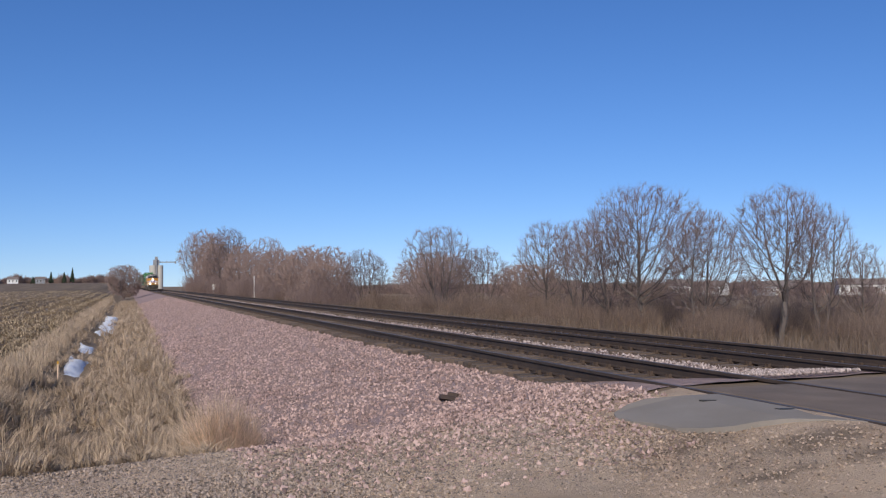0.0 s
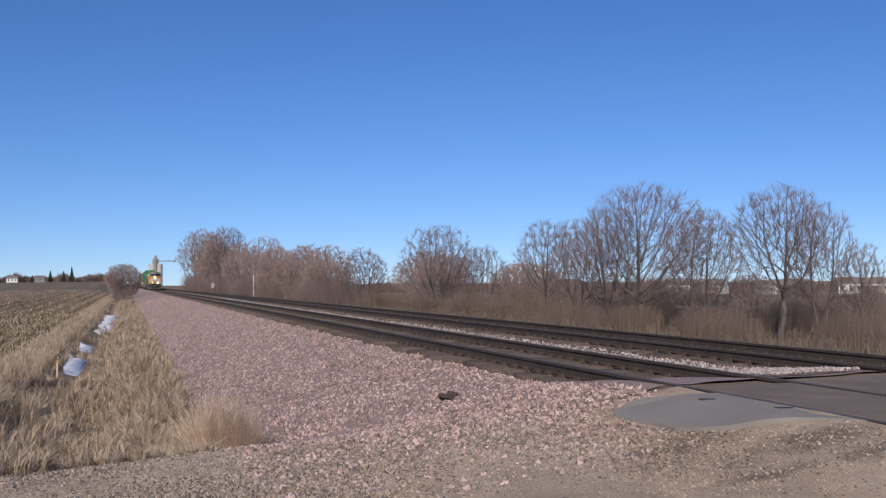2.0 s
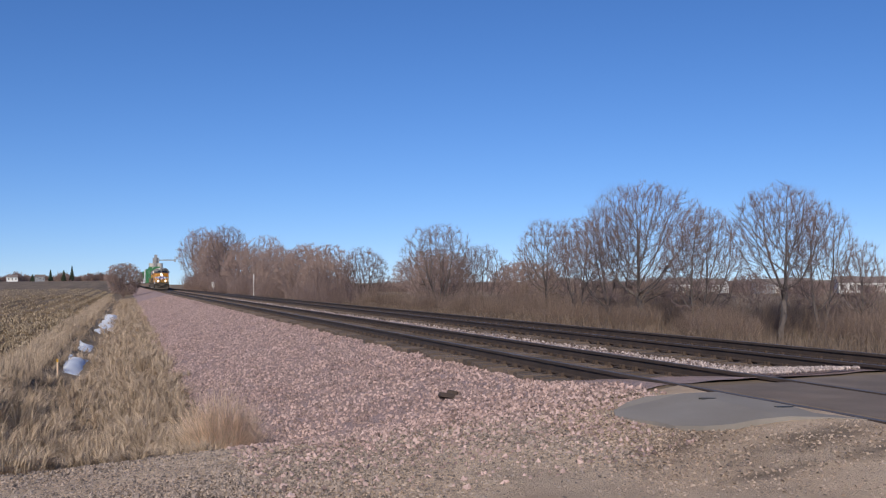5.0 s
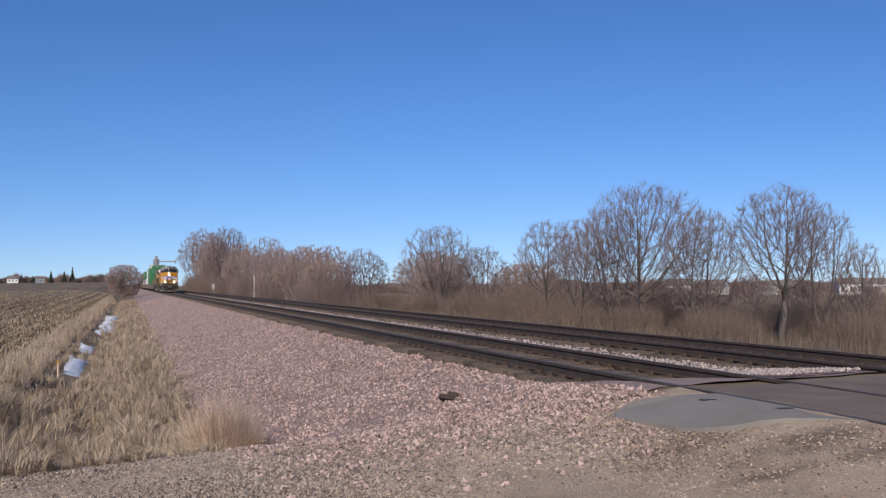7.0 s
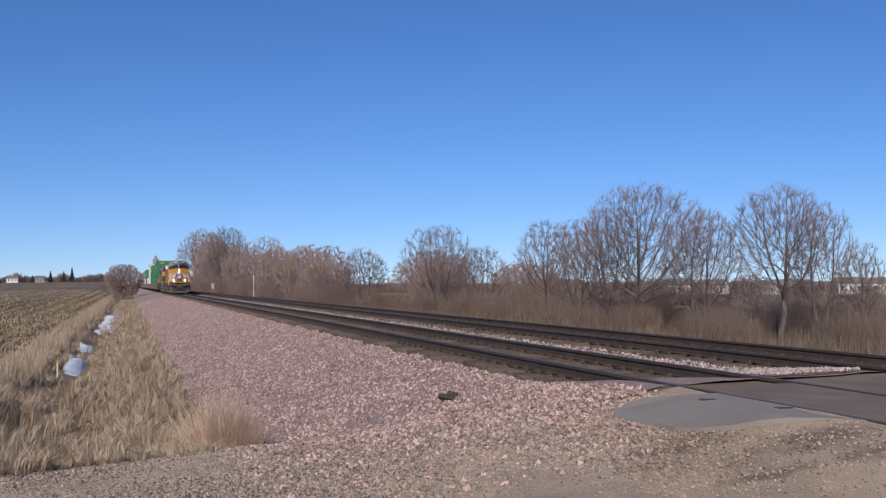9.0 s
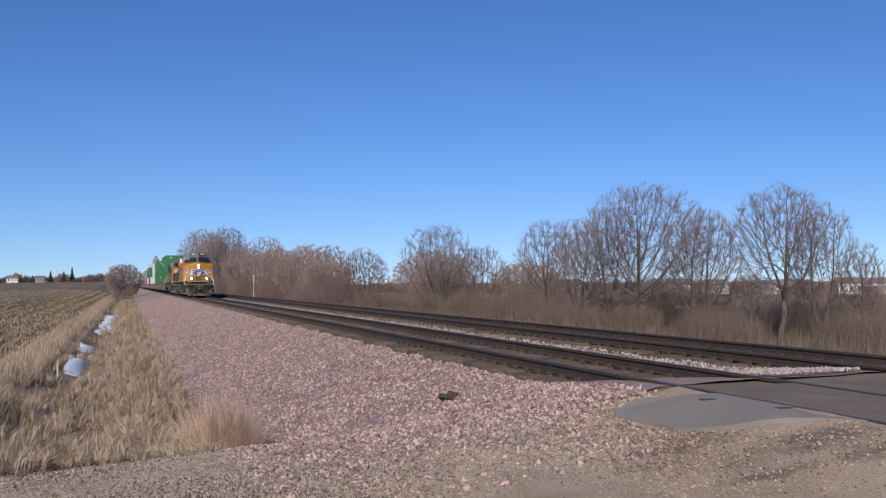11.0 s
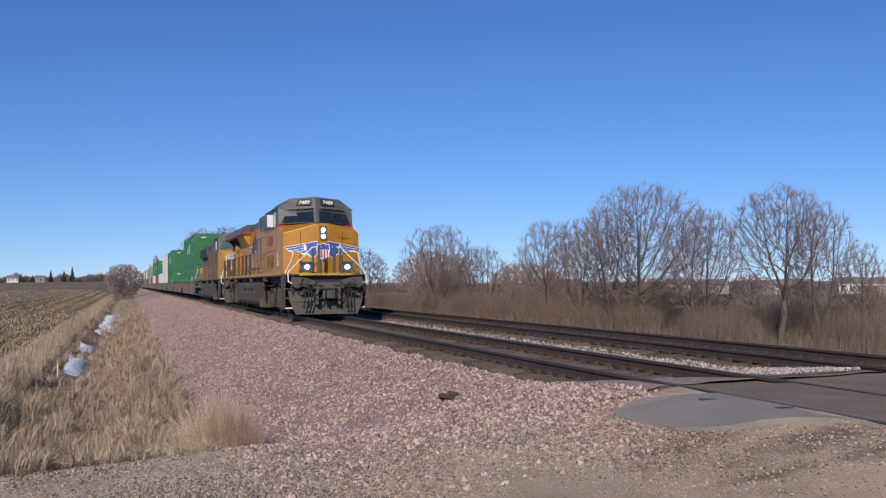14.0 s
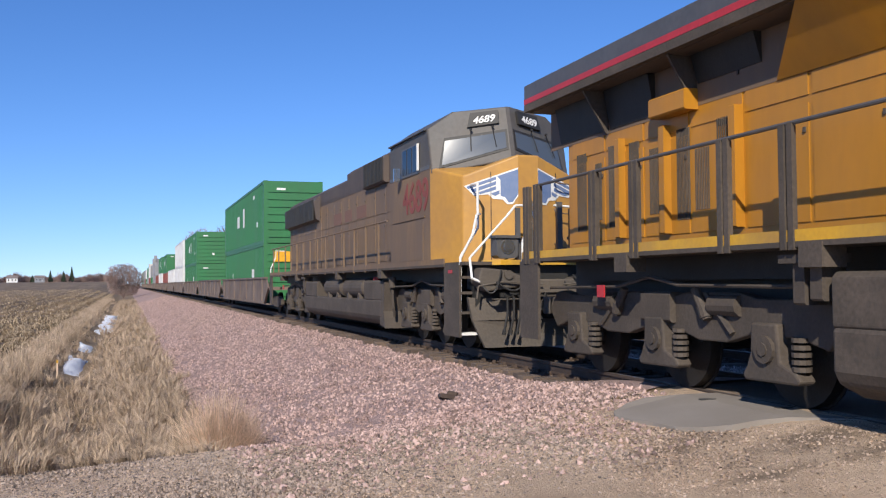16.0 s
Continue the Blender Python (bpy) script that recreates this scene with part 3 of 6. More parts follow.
def bare_tree(seed, height, spread, trunks, fork, limbs=9, twig=0.005, thick=0.016):
    """A tree that grows from its forks towards points strewn through a rounded crown, with twigs at its ends."""
    rng = np.random.RandomState(seed)
    wood, fine = Geo(), Geo()
    step = max(0.026 * height, 0.12)
    low = height * max(0.10, fork * 0.72)
    goals = []
    while len(goals) < 75 * limbs:
        p = rng.uniform(-1, 1, 3)
        x, y, z = p[0] * spread * 0.5, p[1] * spread * 0.5, low + (height - low) * (p[2] + 1) / 2
        v = (p[2] + 1) / 2
        wide = (0.55 + 0.45 * v / 0.42) if v < 0.42 else math.sqrt(max(0.0, 1 - ((v - 0.42) / 0.58) ** 2))
        rim = wide * (1 + 0.22 * noise.noise(Vector((p[0] * 1.5, p[1] * 1.5, seed * 3.1 + v * 2))))
        d = math.hypot(p[0], p[1])
        if d < rim and (d > rim * 0.35 or rng.rand() < 0.6):
            goals.append((x, y, z))
    goals = np.array(goals)
    pos, parent, way = [], [], []
    for k in range(trunks):
        a = 2 * math.pi * k / trunks + rng.uniform(-0.5, 0.5)
        o = 0.004 * height * (trunks > 1)
        lean = 0.06 if trunks == 1 else rng.uniform(0.12, 0.42)
        p = np.array((math.cos(a) * o, math.sin(a) * o, -0.12))
        d = np.array((math.cos(a) * lean, math.sin(a) * lean, 1.0))
        last = -1
        for _ in range(max(2, int((height * fork * rng.uniform(0.8, 1.0)) / step) + 1)):
            pos.append(p)
            parent.append(last)
            way.append(d / np.linalg.norm(d))
            last = len(pos) - 1
            d = d + rng.normal(0, 0.07, 3) * (1, 1, 0)
            p = p + d / np.linalg.norm(d) * step
    near = np.full(len(goals), 1e9)
    who = np.zeros(len(goals), int)
    fresh, live = 0, np.ones(len(goals), bool)
    grown = {}
    for turn in range(150):
        for i in range(fresh, len(pos)):
            dd = np.linalg.norm(goals - pos[i], axis=1)
            m = dd < near
            near[m], who[m] = dd[m], i
        fresh = len(pos)
        live &= near > step * 1.15
        pull = {}
        for gi in np.nonzero(live)[0]:
            i = who[gi]
            pull[i] = pull.get(i, 0) + (goals[gi] - pos[i]) / near[gi]
        if not pull:
            break
        for i in sorted(pull):
            if grown.get(i, 0) > 2:
                live &= who != i
                continue
            grown[i] = grown.get(i, 0) + 1
            u = pull[i] / (np.linalg.norm(pull[i]) + 1e-6) + way[i] * 0.85 + rng.normal(0, 0.09, 3) + (0, 0, 0.10)
            u = u / np.linalg.norm(u)
            pos.append(pos[i] + u * step)
            parent.append(i)
            way.append(u)
        if len(pos) > 3600:
            break
    n = len(pos)
    ends = np.zeros(n)
    kids = np.zeros(n, int)
    for i in range(n - 1, -1, -1):
        ends[i] = max(ends[i], 1)
        if parent[i] >= 0:
            ends[parent[i]] += ends[i]
            kids[parent[i]] += 1
    full = height * thick * (1.3 if trunks == 1 else 0.9)
    power = math.log(max(2.0, full / twig)) / math.log(max(2.0, ends.max()))
    rad = twig * ends ** power
    for i in range(n):
        k = parent[i]
        if k >= 0:
            r0 = min(rad[k], rad[i] * 1.35)
            if rad[i] > twig * 4.5:
                wood.cyl(tuple(pos[k]), tuple(pos[i]), r0, 5, rad[i])
            else:
                (wood if rad[i] > twig * 1.7 else fine).spike(tuple(pos[k]), tuple(pos[i]), r0, rad[i])
        if rad[i] < twig * 3.2 and pos[i][2] > low * 0.7:
            out = pos[i] - (0, 0, low + 0.2 * (height - low))
            out = out / (np.linalg.norm(out) + 1e-6)
            for _ in range(6 if kids[i] == 0 else 4):
                u = way[i] * 0.6 + out * 0.8 + rng.normal(0, 0.42, 3) + (0, 0, 0.12)
                u = u / np.linalg.norm(u)
                room = 1.0 if pos[i][2] + u[2] * step * 2.5 < height * 1.01 else 0.5
                fine.spike(tuple(pos[i]), tuple(pos[i] + u * step * room * rng.uniform(1.2, 3.2)), twig * 0.8)
    return wood, fine


def tree(x, y, height, spread, label, seed, trunks=1, fork=0.28, limbs=16, turn=0, thick=0.016, twig=0.005, group="bare trees by the track", bark=None, twigs=None):
    wood, fine = bare_tree(seed, height, spread, trunks, fork, limbs, twig, thick)
    root = tagged(new("tree"), label, "tree", group=group)
    root.matrix_basis = pose(x, along(x, y), land_z(x, y), 0, 0, turn)
    part("trunk", wood, bark or M_BARK, root, raw=True)
    part("crown", fine, twigs or M_TWIG, root, "fine reddish bare twigs", raw=True)
    return root


tree(22.9, 20.2, 6.0, 3.7, "bare forked tree with an open rounded crown", 21, 1, 0.42, 22, twig=0.0052, thick=0.0135)
tree(25.4, 20.4, 5.5, 2.7, "slender bare tree with drooping twigs", 22, 2, 0.30, 15, twig=0.0052, thick=0.013)
tree(27.4, 20.2, 4.0, 2.0, "small crooked bare tree in the brush", 36, 2, 0.22, 11, twig=0.0052, thick=0.012)
tree(23.8, 25.2, 5.6, 3.9, "bare tree with dense brownish twigs", 23, 2, 0.26, 26, twig=0.0054, thick=0.014)
tree(23.4, 28.7, 7.1, 6.2, "large bare tree with several dark limbs", 24, 2, 0.30, 34, twig=0.0056, thick=0.015)
tree(23.3, 31.6, 6.3, 4.2, "bare many-stemmed tree with pale limbs", 25, 4, 0.24, 20, twig=0.0056, thick=0.013)
tree(23.6, 34.6, 5.9, 3.6, "bare tree with fine grey twigs", 35, 3, 0.22, 18, twig=0.0058, thick=0.012)
tree(24.0, 38.6, 6.2, 3.9, "bare tree with thin rising branches", 26, 1, 0.34, 18, twig=0.0058, thick=0.014)
tree(22.3, 51.5, 6.8, 6.4, "broad bare tree with many stems from its base", 27, 7, 0.14, 20, thick=0.013, twig=0.007)
tree(25.0, 49.7, 5.2, 4.4, "small bare tree with tangled twigs", 28, 3, 0.16, 14, thick=0.012, twig=0.007)
tree(20.2, 64.5, 5.6, 4.6, "small pale bare tree in the brush", 29, 3, 0.16, 16, thick=0.012, twig=0.008)
tree(19.5, 112, 9.4, 7.6, "bare tree with a rounded twiggy crown", 30, 4, 0.14, 16, thick=0.012, twig=0.015, twigs=M_HEDGE)
tree(18.5, 150, 13.6, 8.5, "tall bare tree with grey upright limbs", 31, 3, 0.2, 16, thick=0.012, twig=0.019)
tree(18.5, 205, 17.0, 12.0, "tall bare tree far along the track", 32, 4, 0.15, 16, thick=0.012, twig=0.027, twigs=M_HEDGE)
tree(24, 225, 17.5, 14.0, "tall bare tree far along the track", 33, 4, 0.15, 16, thick=0.012, twig=0.027, twigs=M_HEDGE)
for i, (x, y, h, w) in enumerate(((17.6, 69, 4.8, 5), (19.5, 74, 6.2, 5.5), (17.6, 80, 6.2, 5.5), (20, 86, 7.0, 6), (18, 93, 6.6, 6), (18.5, 101, 7.2, 6), (18, 123, 7.6, 7), (19, 134, 9.5, 7), (18, 165, 11, 8), (19, 182, 13, 9),
                                  (27, 62, 5.4, 6), (31, 75, 6.0, 8), (24, 57, 4.2, 4.5), (33, 56, 4.4, 6), (38, 66, 4.6, 7))):
    tree(x, y, h, w, "dense brown leafless thicket tree beside the railway", 200 + i, 6, 0.07, 15, thick=0.008, twig=0.0055 + y * 0.00012, group="thicket beside the railway", bark=M_HEDGE, twigs=M_HEDGE)
for i, (x, y, r, h) in enumerate(((30, 48, 3.2, 3.2), (31, 41, 3, 2.8), (29, 36, 2.6, 2.6), (27, 31, 2.2, 2.3), (25.5, 27, 1.8, 2.0), (24.3, 22.5, 1.5, 1.6), (27, 23, 1.8, 1.9), (24.0, 17.8, 1.4, 1.4), (26.4, 17.6, 1.6, 1.5),
                                  (29.5, 21, 2.0, 1.9), (21.5, 27.5, 1.3, 1.4), (22, 35, 1.6, 1.7), (21, 43, 1.8, 1.9), (33, 27, 2.4, 2.1), (20.5, 31, 1.5, 1.4), (20.5, 38, 1.6, 1.5), (19.5, 48, 1.8, 1.7), (19, 56, 2.0, 1.9), (27.5, 19.5, 1.5, 1.5),
                                  (22, 23.2, 1.2, 1.3), (20.5, 20.5, 1.2, 1.2), (23.2, 15.6, 1.3, 1.3))):
    bush("thicket", (x, y), r * 1.15, h * 1.5, 620, M_BRUSH, "tangle of brown leafless brush beyond the tracks", 40 + i, "thicket", 0.007 + y * 0.00022, 0.85, 0.35)
for i in range(20):
    y = 66 + 7.2 * i
    bush("thicket", (17.4 + 1.6 * (i % 3), y), 3.4 + 0.008 * y, 2.4 + 0.028 * y, 520, M_HEDGE, "dense grey-brown leafless brush along the railway", 320 + i, "thicket", 0.008 + y * 0.0002, 0.9, 0.3)
tree(-0.5, 160, 6.8, 7.2, "round reddish leafless shrub tree beside the ditch", 70, 9, 0.06, 26, thick=0.008, twig=0.026, bark=M_HEDGE, twigs=M_HEDGE)
bush("tumbleweed", (1.25, 10.6), 0.70, 1.65, 780, M_WEED, "bushy dry tan weed at the ballast toe", 71, "weed", 0.0058, 0.3, 0.5)


# ---- snow, markers and small things ----
def snow(x0, x1, y0, y1, h, seed):
    rnd = random.Random(seed)
    g = Geo()
    nx, ny = 9, 22
    for j in range(ny + 1):
        for i in range(nx + 1):
            u, v = i / nx * 2 - 1, j / ny * 2 - 1
            wob = 0.25 * noise.noise(Vector((v * 3, seed, 0)))
            x, y = (x0 + x1) / 2 + (u + wob) * (x1 - x0) / 2, (y0 + y1) / 2 + v * (y1 - y0) / 2
            e = 1 - max(abs(u) ** 2, abs(v) ** 2)
            n = noise.noise(Vector((x * 2.2, y * 1.1, seed)))
            g.v.append((x, along(x, y), land_z(x, y) + h * (e * 1.3 - 0.5 + 0.75 * n)))
    for j in range(ny):
        for i in range(nx):
            k = j * (nx + 1) + i
            g.f.append((k, k + 1, k + nx + 2, k + nx + 1))
    ob = tagged(part("snow_patch", g, M_SNOW, raw=True), "melting patch of white snow in the grassy ditch", "snow", group="snow patches in the ditch")
    for p in ob.data.polygons:
        p.use_smooth = True


snow(-1.95, -1.25, 25, 30.5, 0.2, 1)
snow(-1.95, -1.3, 33, 37, 0.18, 2)
snow(-1.75, -0.6, 42, 76, 0.28, 3)
post = tagged(new("track_post"), "tall white post beside the far track", "post")
post.matrix_basis = pose(14.2, along(14.2, 90), land_z(14.2, 90))
part("pole", Geo().cyl((0, 0, -0.1), (0, 0, 2.9), 0.06, 8, 0.05), M_WHITE, post)
part("cap", Geo().cyl((0, 0, 2.9), (0, 0, 2.96), 0.07, 8), M_WHITE, post)
sign = tagged(new("track_sign"), "small white sign on a short post", "sign")
sign.matrix_basis = pose(14.5, along(14.5, 138), land_z(14.5, 138))
part("post", Geo().cyl((0, 0, -0.1), (0, 0, 1.9), 0.05, 6), M_WHITE, sign)
part("plate", Geo().box(-0.3, 0.3, -0.05, -0.02, 1.3, 2.2, c=0.04), M_WHITE, sign)
stake = tagged(new("marker_stake"), "thin yellow marker stake in the ditch grass", "marker")
stake.matrix_basis = pose(-1.75, along(-1.75, 22.7), land_z(-1.75, 22.7))
part("stake", Geo().box(-0.018, 0.018, -0.012, 0.012, -0.1, 0.5, c=0.004), M_WEED, stake)
part("cap", Geo().box(-0.022, 0.022, -0.016, 0.016, 0.5, 0.58), M_SILL, stake)
cab = tagged(new("signal_cabinet"), "white equipment cabinet beside the far track", "cabinet")
cab.matrix_basis = pose(16.0, along(16.0, 205), land_z(16.0, 205))
part("body", Geo().box(-1.2, 1.2, -0.8, 0.8, 0, 2.1, c=0.05), M_WHITE, cab)
part("roof", Geo().box(-1.3, 1.3, -0.9, 0.9, 2.1, 2.2), M_CGREY, cab)
for x, y, s in ((4.5, 10.15, 1.0), (4.62, 10.2, 0.7), (1.75, 10.45, 1.1)):
    g = Geo().ext([(-0.16 * s, -0.05), (-0.06 * s, 0.02 * s), (0.1 * s, 0.025 * s), (0.17 * s, -0.02), (0.12 * s, -0.06)], "y", -0.11 * s, 0.12 * s)
    o = tagged(part("debris", g, M_IRON), "dark rusty scrap lying on the ballast", "debris", group="scrap on the ballast")
    bevel(o, 0.02)
    o.matrix_basis = pose(x, along(x, y), land_z(x, y) + 0.07, 10, 8, 30 + 50 * s)


pot = Geo().ext([(0.09 * math.cos(k * 0.63) * (1 + 0.3 * math.sin(k * 2.1)), 0.035 * math.sin(k * 0.63)) for k in range(10)], "z", -0.02, 0.006)
for x, y in ((5.83, 6.12), (6.1, 5.35)):
    o = tagged(part("pothole", pot, M_BLACK), "small dark pothole in the asphalt", "pothole", group="potholes in the asphalt")
    o.matrix_basis = pose(x, along(x, y), lerp_profile(x, [(4.85, -0.17), (5.3, -0.06), (5.7, -0.012), (6.2, -0.002)]), 0, 0, -20)


# ---- distance ----
def house(x, y, w, d, h, turn, label, wall=None):
    root = tagged(new("house"), label, "house", group="houses beyond the railway")
    root.matrix_basis = pose(x, along(x, y), land_z(x, y), 0, 0, turn)
    part("wall", Geo().ext([(-d / 2, -0.2), (d / 2, -0.2), (d / 2, h), (0, h + d * 0.28), (-d / 2, h)], "x", -w / 2, w / 2), wall or M_WALL, root)
    for s in (-1, 1):
        part("roof", Geo().ext([(s * (d / 2 + 0.3), h - 0.15), (s * (d / 2 + 0.3), h), (0, h + d * 0.28 + 0.2), (0, h + d * 0.28 + 0.02)], "x", -w / 2 - 0.3, w / 2 + 0.3), M_ROOF, root)
    for s in (-1, 1):
        for k in range(3):
            xx = -w / 2 + w * (k + 0.5) / 3
            win = part("window", Geo().box(xx - 0.36, xx + 0.36, *sorted((s * d / 2, s * (d / 2 + 0.05))), h * 0.35, h * 0.8), M_WHITE, root)
            part("pane", Geo().box(xx - 0.3, xx + 0.3, *sorted((s * d / 2, s * (d / 2 + 0.06))), h * 0.38, h * 0.77), M_GLASS, win)
    return root


house(175, 196, 8, 7, 3.2, -35, "small white house with a dark roof")
house(188, 193, 7, 6, 3.0, -60, "low white house with a brown roof")
house(191, 175, 6, 5, 3.0, -20, "grey outbuilding with a dark roof", M_CGREY)
house(205, 177, 13, 6, 3.0, -48, "long white farm building with a brown roof")
house(213, 161, 7, 6, 3.5, -30, "white house behind bare trees")
house(232, 165, 9, 6, 3.4, -50, "white house with a grey roof")
house(222, 144, 7, 6, 4.8, -46, "tall white house beyond the field")
house(196, 300, 16, 9, 3.0, -30, "white farm building in the distance")
house(-78, 620, 7, 6, 3.2, 10, "white farmhouse far across the field")
house(-58, 600, 6, 5, 3.4, 10, "low farm shed far across the field", M_CGREY)
house(-98, 640, 12, 9, 4.0, 10, "white farm building far across the field")


def conifer(x, y, h, r, seed):
    rnd = random.Random(seed)
    root = tagged(new("conifer"), "dark evergreen tree on the horizon", "tree", group="evergreens of the shelter belt")
    root.matrix_basis = pose(x, along(x, y), land_z(x, y))
    part("trunk", Geo().cyl((0, 0, -0.2), (0, 0, h), 0.25, 6, 0.03), M_BARK, root)
    g = Geo()
    for _ in range(420):
        t = rnd.random() ** 0.7
        a = rnd.uniform(0, 6.28)
        rr = r * (1.05 - t) * rnd.uniform(0.4, 1.1)
        z = h * (0.1 + 0.9 * t)
        p, q = Vector((0, 0, z + 0.3)), Vector((math.cos(a) * rr, math.sin(a) * rr, z - 0.25 * rr))
        s = Vector((-math.sin(a), math.cos(a), 0)) * (0.25 + 0.3 * rr)
        i = len(g.v)
        g.v += [p, q + s, q - s, q + Vector((0, 0, -0.4))]
        g.f += [(i, i + 1, i + 3), (i, i + 3, i + 2), (i, i + 2, i + 1)]
    part("crown", g, M_PINE, root, raw=True)


rd = random.Random(90)
for k, (x, h) in enumerate(((-37, 11), (-42, 8), (-52.5, 8.5), (-64, 5))):
    conifer(x, 610 + rd.uniform(-20, 20), h, 1.9, 91 + k)
for k, (x, y, h) in enumerate(((58, 92, 4.4),)):
    conifer(x, y, h, 1.3, 110 + k)
for k in range(16):
    x = -112 + k * 6.6
    bush("far_thicket", (x, 640 + rd.uniform(-15, 15)), 6, rd.uniform(5.5, 9.5), 420, M_HEDGE, "bare shelter-belt trees on the horizon", 120 + k, "thicket", 0.34, 0.9, 0.45)
for k in range(44):
    a = radians(14 + k * 1.2)
    d = 300 + rd.uniform(-40, 60)
    bush("far_thicket", (math.sin(a) * d, math.cos(a) * d), 8, rd.uniform(4.5, 8.5), 200, M_HEDGE, "bare trees along the far edge of the fields", 150 + k, "thicket", 0.2, 0.9, 0.4)


for k in range(5):
    a = radians(40 + k * 3.4)
    d = 95 + rd.uniform(-25, 45)
    tree(math.sin(a) * d, math.cos(a) * d, rd.uniform(2.6, 4.6), rd.uniform(3, 5), "low bare bush between the field and the houses", 230 + k, 5, 0.1, 8, thick=0.01, twig=0.014, group="bushes before the houses")


def elevator():
    root = tagged(new("grain_elevator"), "tall concrete grain elevator with a headhouse and conveyor", "grain elevator")
    root.matrix_basis = pose(22.3, along(22.3, 650), land_z(22.3, 650))
    for k in (-2.6, 2.6):
        part("silo", Geo().cyl((k, 0, 0), (k, 0, 19), 2.8, 18), M_CONC, root)
    part("headhouse", Geo().box(-2.4, 2.4, -2.2, 2.2, 19, 23.5, c=0.1).box(-1.2, 1.2, -1.2, 1.2, 23.5, 26), M_CGREY, root)
    g = Geo()
    g.box(2, 15, -0.4, 0.4, 21.2, 21.9).box(14.4, 15.6, -0.6, 0.6, 20.2, 22.6)
    for k in range(6):
        g.cyl((2 + k * 2.1, -0.4, 21.9), (4 + k * 2.1, -0.4, 22.5), 0.08, 4)
    part("conveyor", g, M_CGREY, root)
    part("leg", Geo().box(-0.5, 0.5, -3.6, -2.9, 0, 24), M_CGREY, root)


elevator()


# ---- train: built with its front towards -y, z from the rail top ----
def text_part(body, size, m, material, parent, name="number", label="", squeeze=1.0):
    cu = bpy.data.curves.new("text", "FONT")
    cu.body, cu.size, cu.extrude, cu.align_x, cu.offset = body, size, 0.003, "CENTER", size * 0.018
    ob = new("text", cu)
    me = bpy.data.meshes.new_from_object(ob.evaluated_get(bpy.context.evaluated_depsgraph_get()))
    bpy.data.objects.remove(ob)
    me.materials.clear()
    me.materials.append(material)
    me.transform(m @ Matrix.Diagonal((squeeze, 1, 1, 1)))
    o = new(name, me)
    o.parent = parent
    if label:
        o["label"] = label
    return o


def side_at(x, y, z):
    """A text plane that faces -x and reads towards -y."""
    return Matrix.Translation((x, y, z)) @ Matrix(((0, 0, -1, 0), (-1, 0, 0, 0), (0, 1, 0, 0), (0, 0, 0, 1)))


def quad_at(q, u, v, off=0.0):
    """A point on the quad q (lower left, lower right, upper right, upper left), raised by off."""
    a, b, c, d = (Vector(p) for p in q)
    n = (b - a).cross(d - a).normalized()
    return (a.lerp(b, u)).lerp(d.lerp(c, u), v) + n * off


def patch(g, q, uv, off, depth=0.01):
    """A thin plate with the outline uv on the quad q."""
    top = [quad_at(q, u, v, off) for u, v in uv]
    low = [quad_at(q, u, v, off - depth) for u, v in uv]
    n = len(uv)
    return g.add(top + low, [tuple(range(n))] + [(i, n + i, n + (i + 1) % n, (i + 1) % n) for i in range(n)])


def rect(u0, v0, u1, v1, c=0.0):
    if not c:
        return [(u0, v0), (u1, v0), (u1, v1), (u0, v1)]
    cu = c
    return [(u0 + cu, v0), (u1 - cu, v0), (u1, v0 + c), (u1, v1 - c), (u1 - cu, v1), (u0 + cu, v1), (u0, v1 - c), (u0, v0 + c)]


AXLES = []


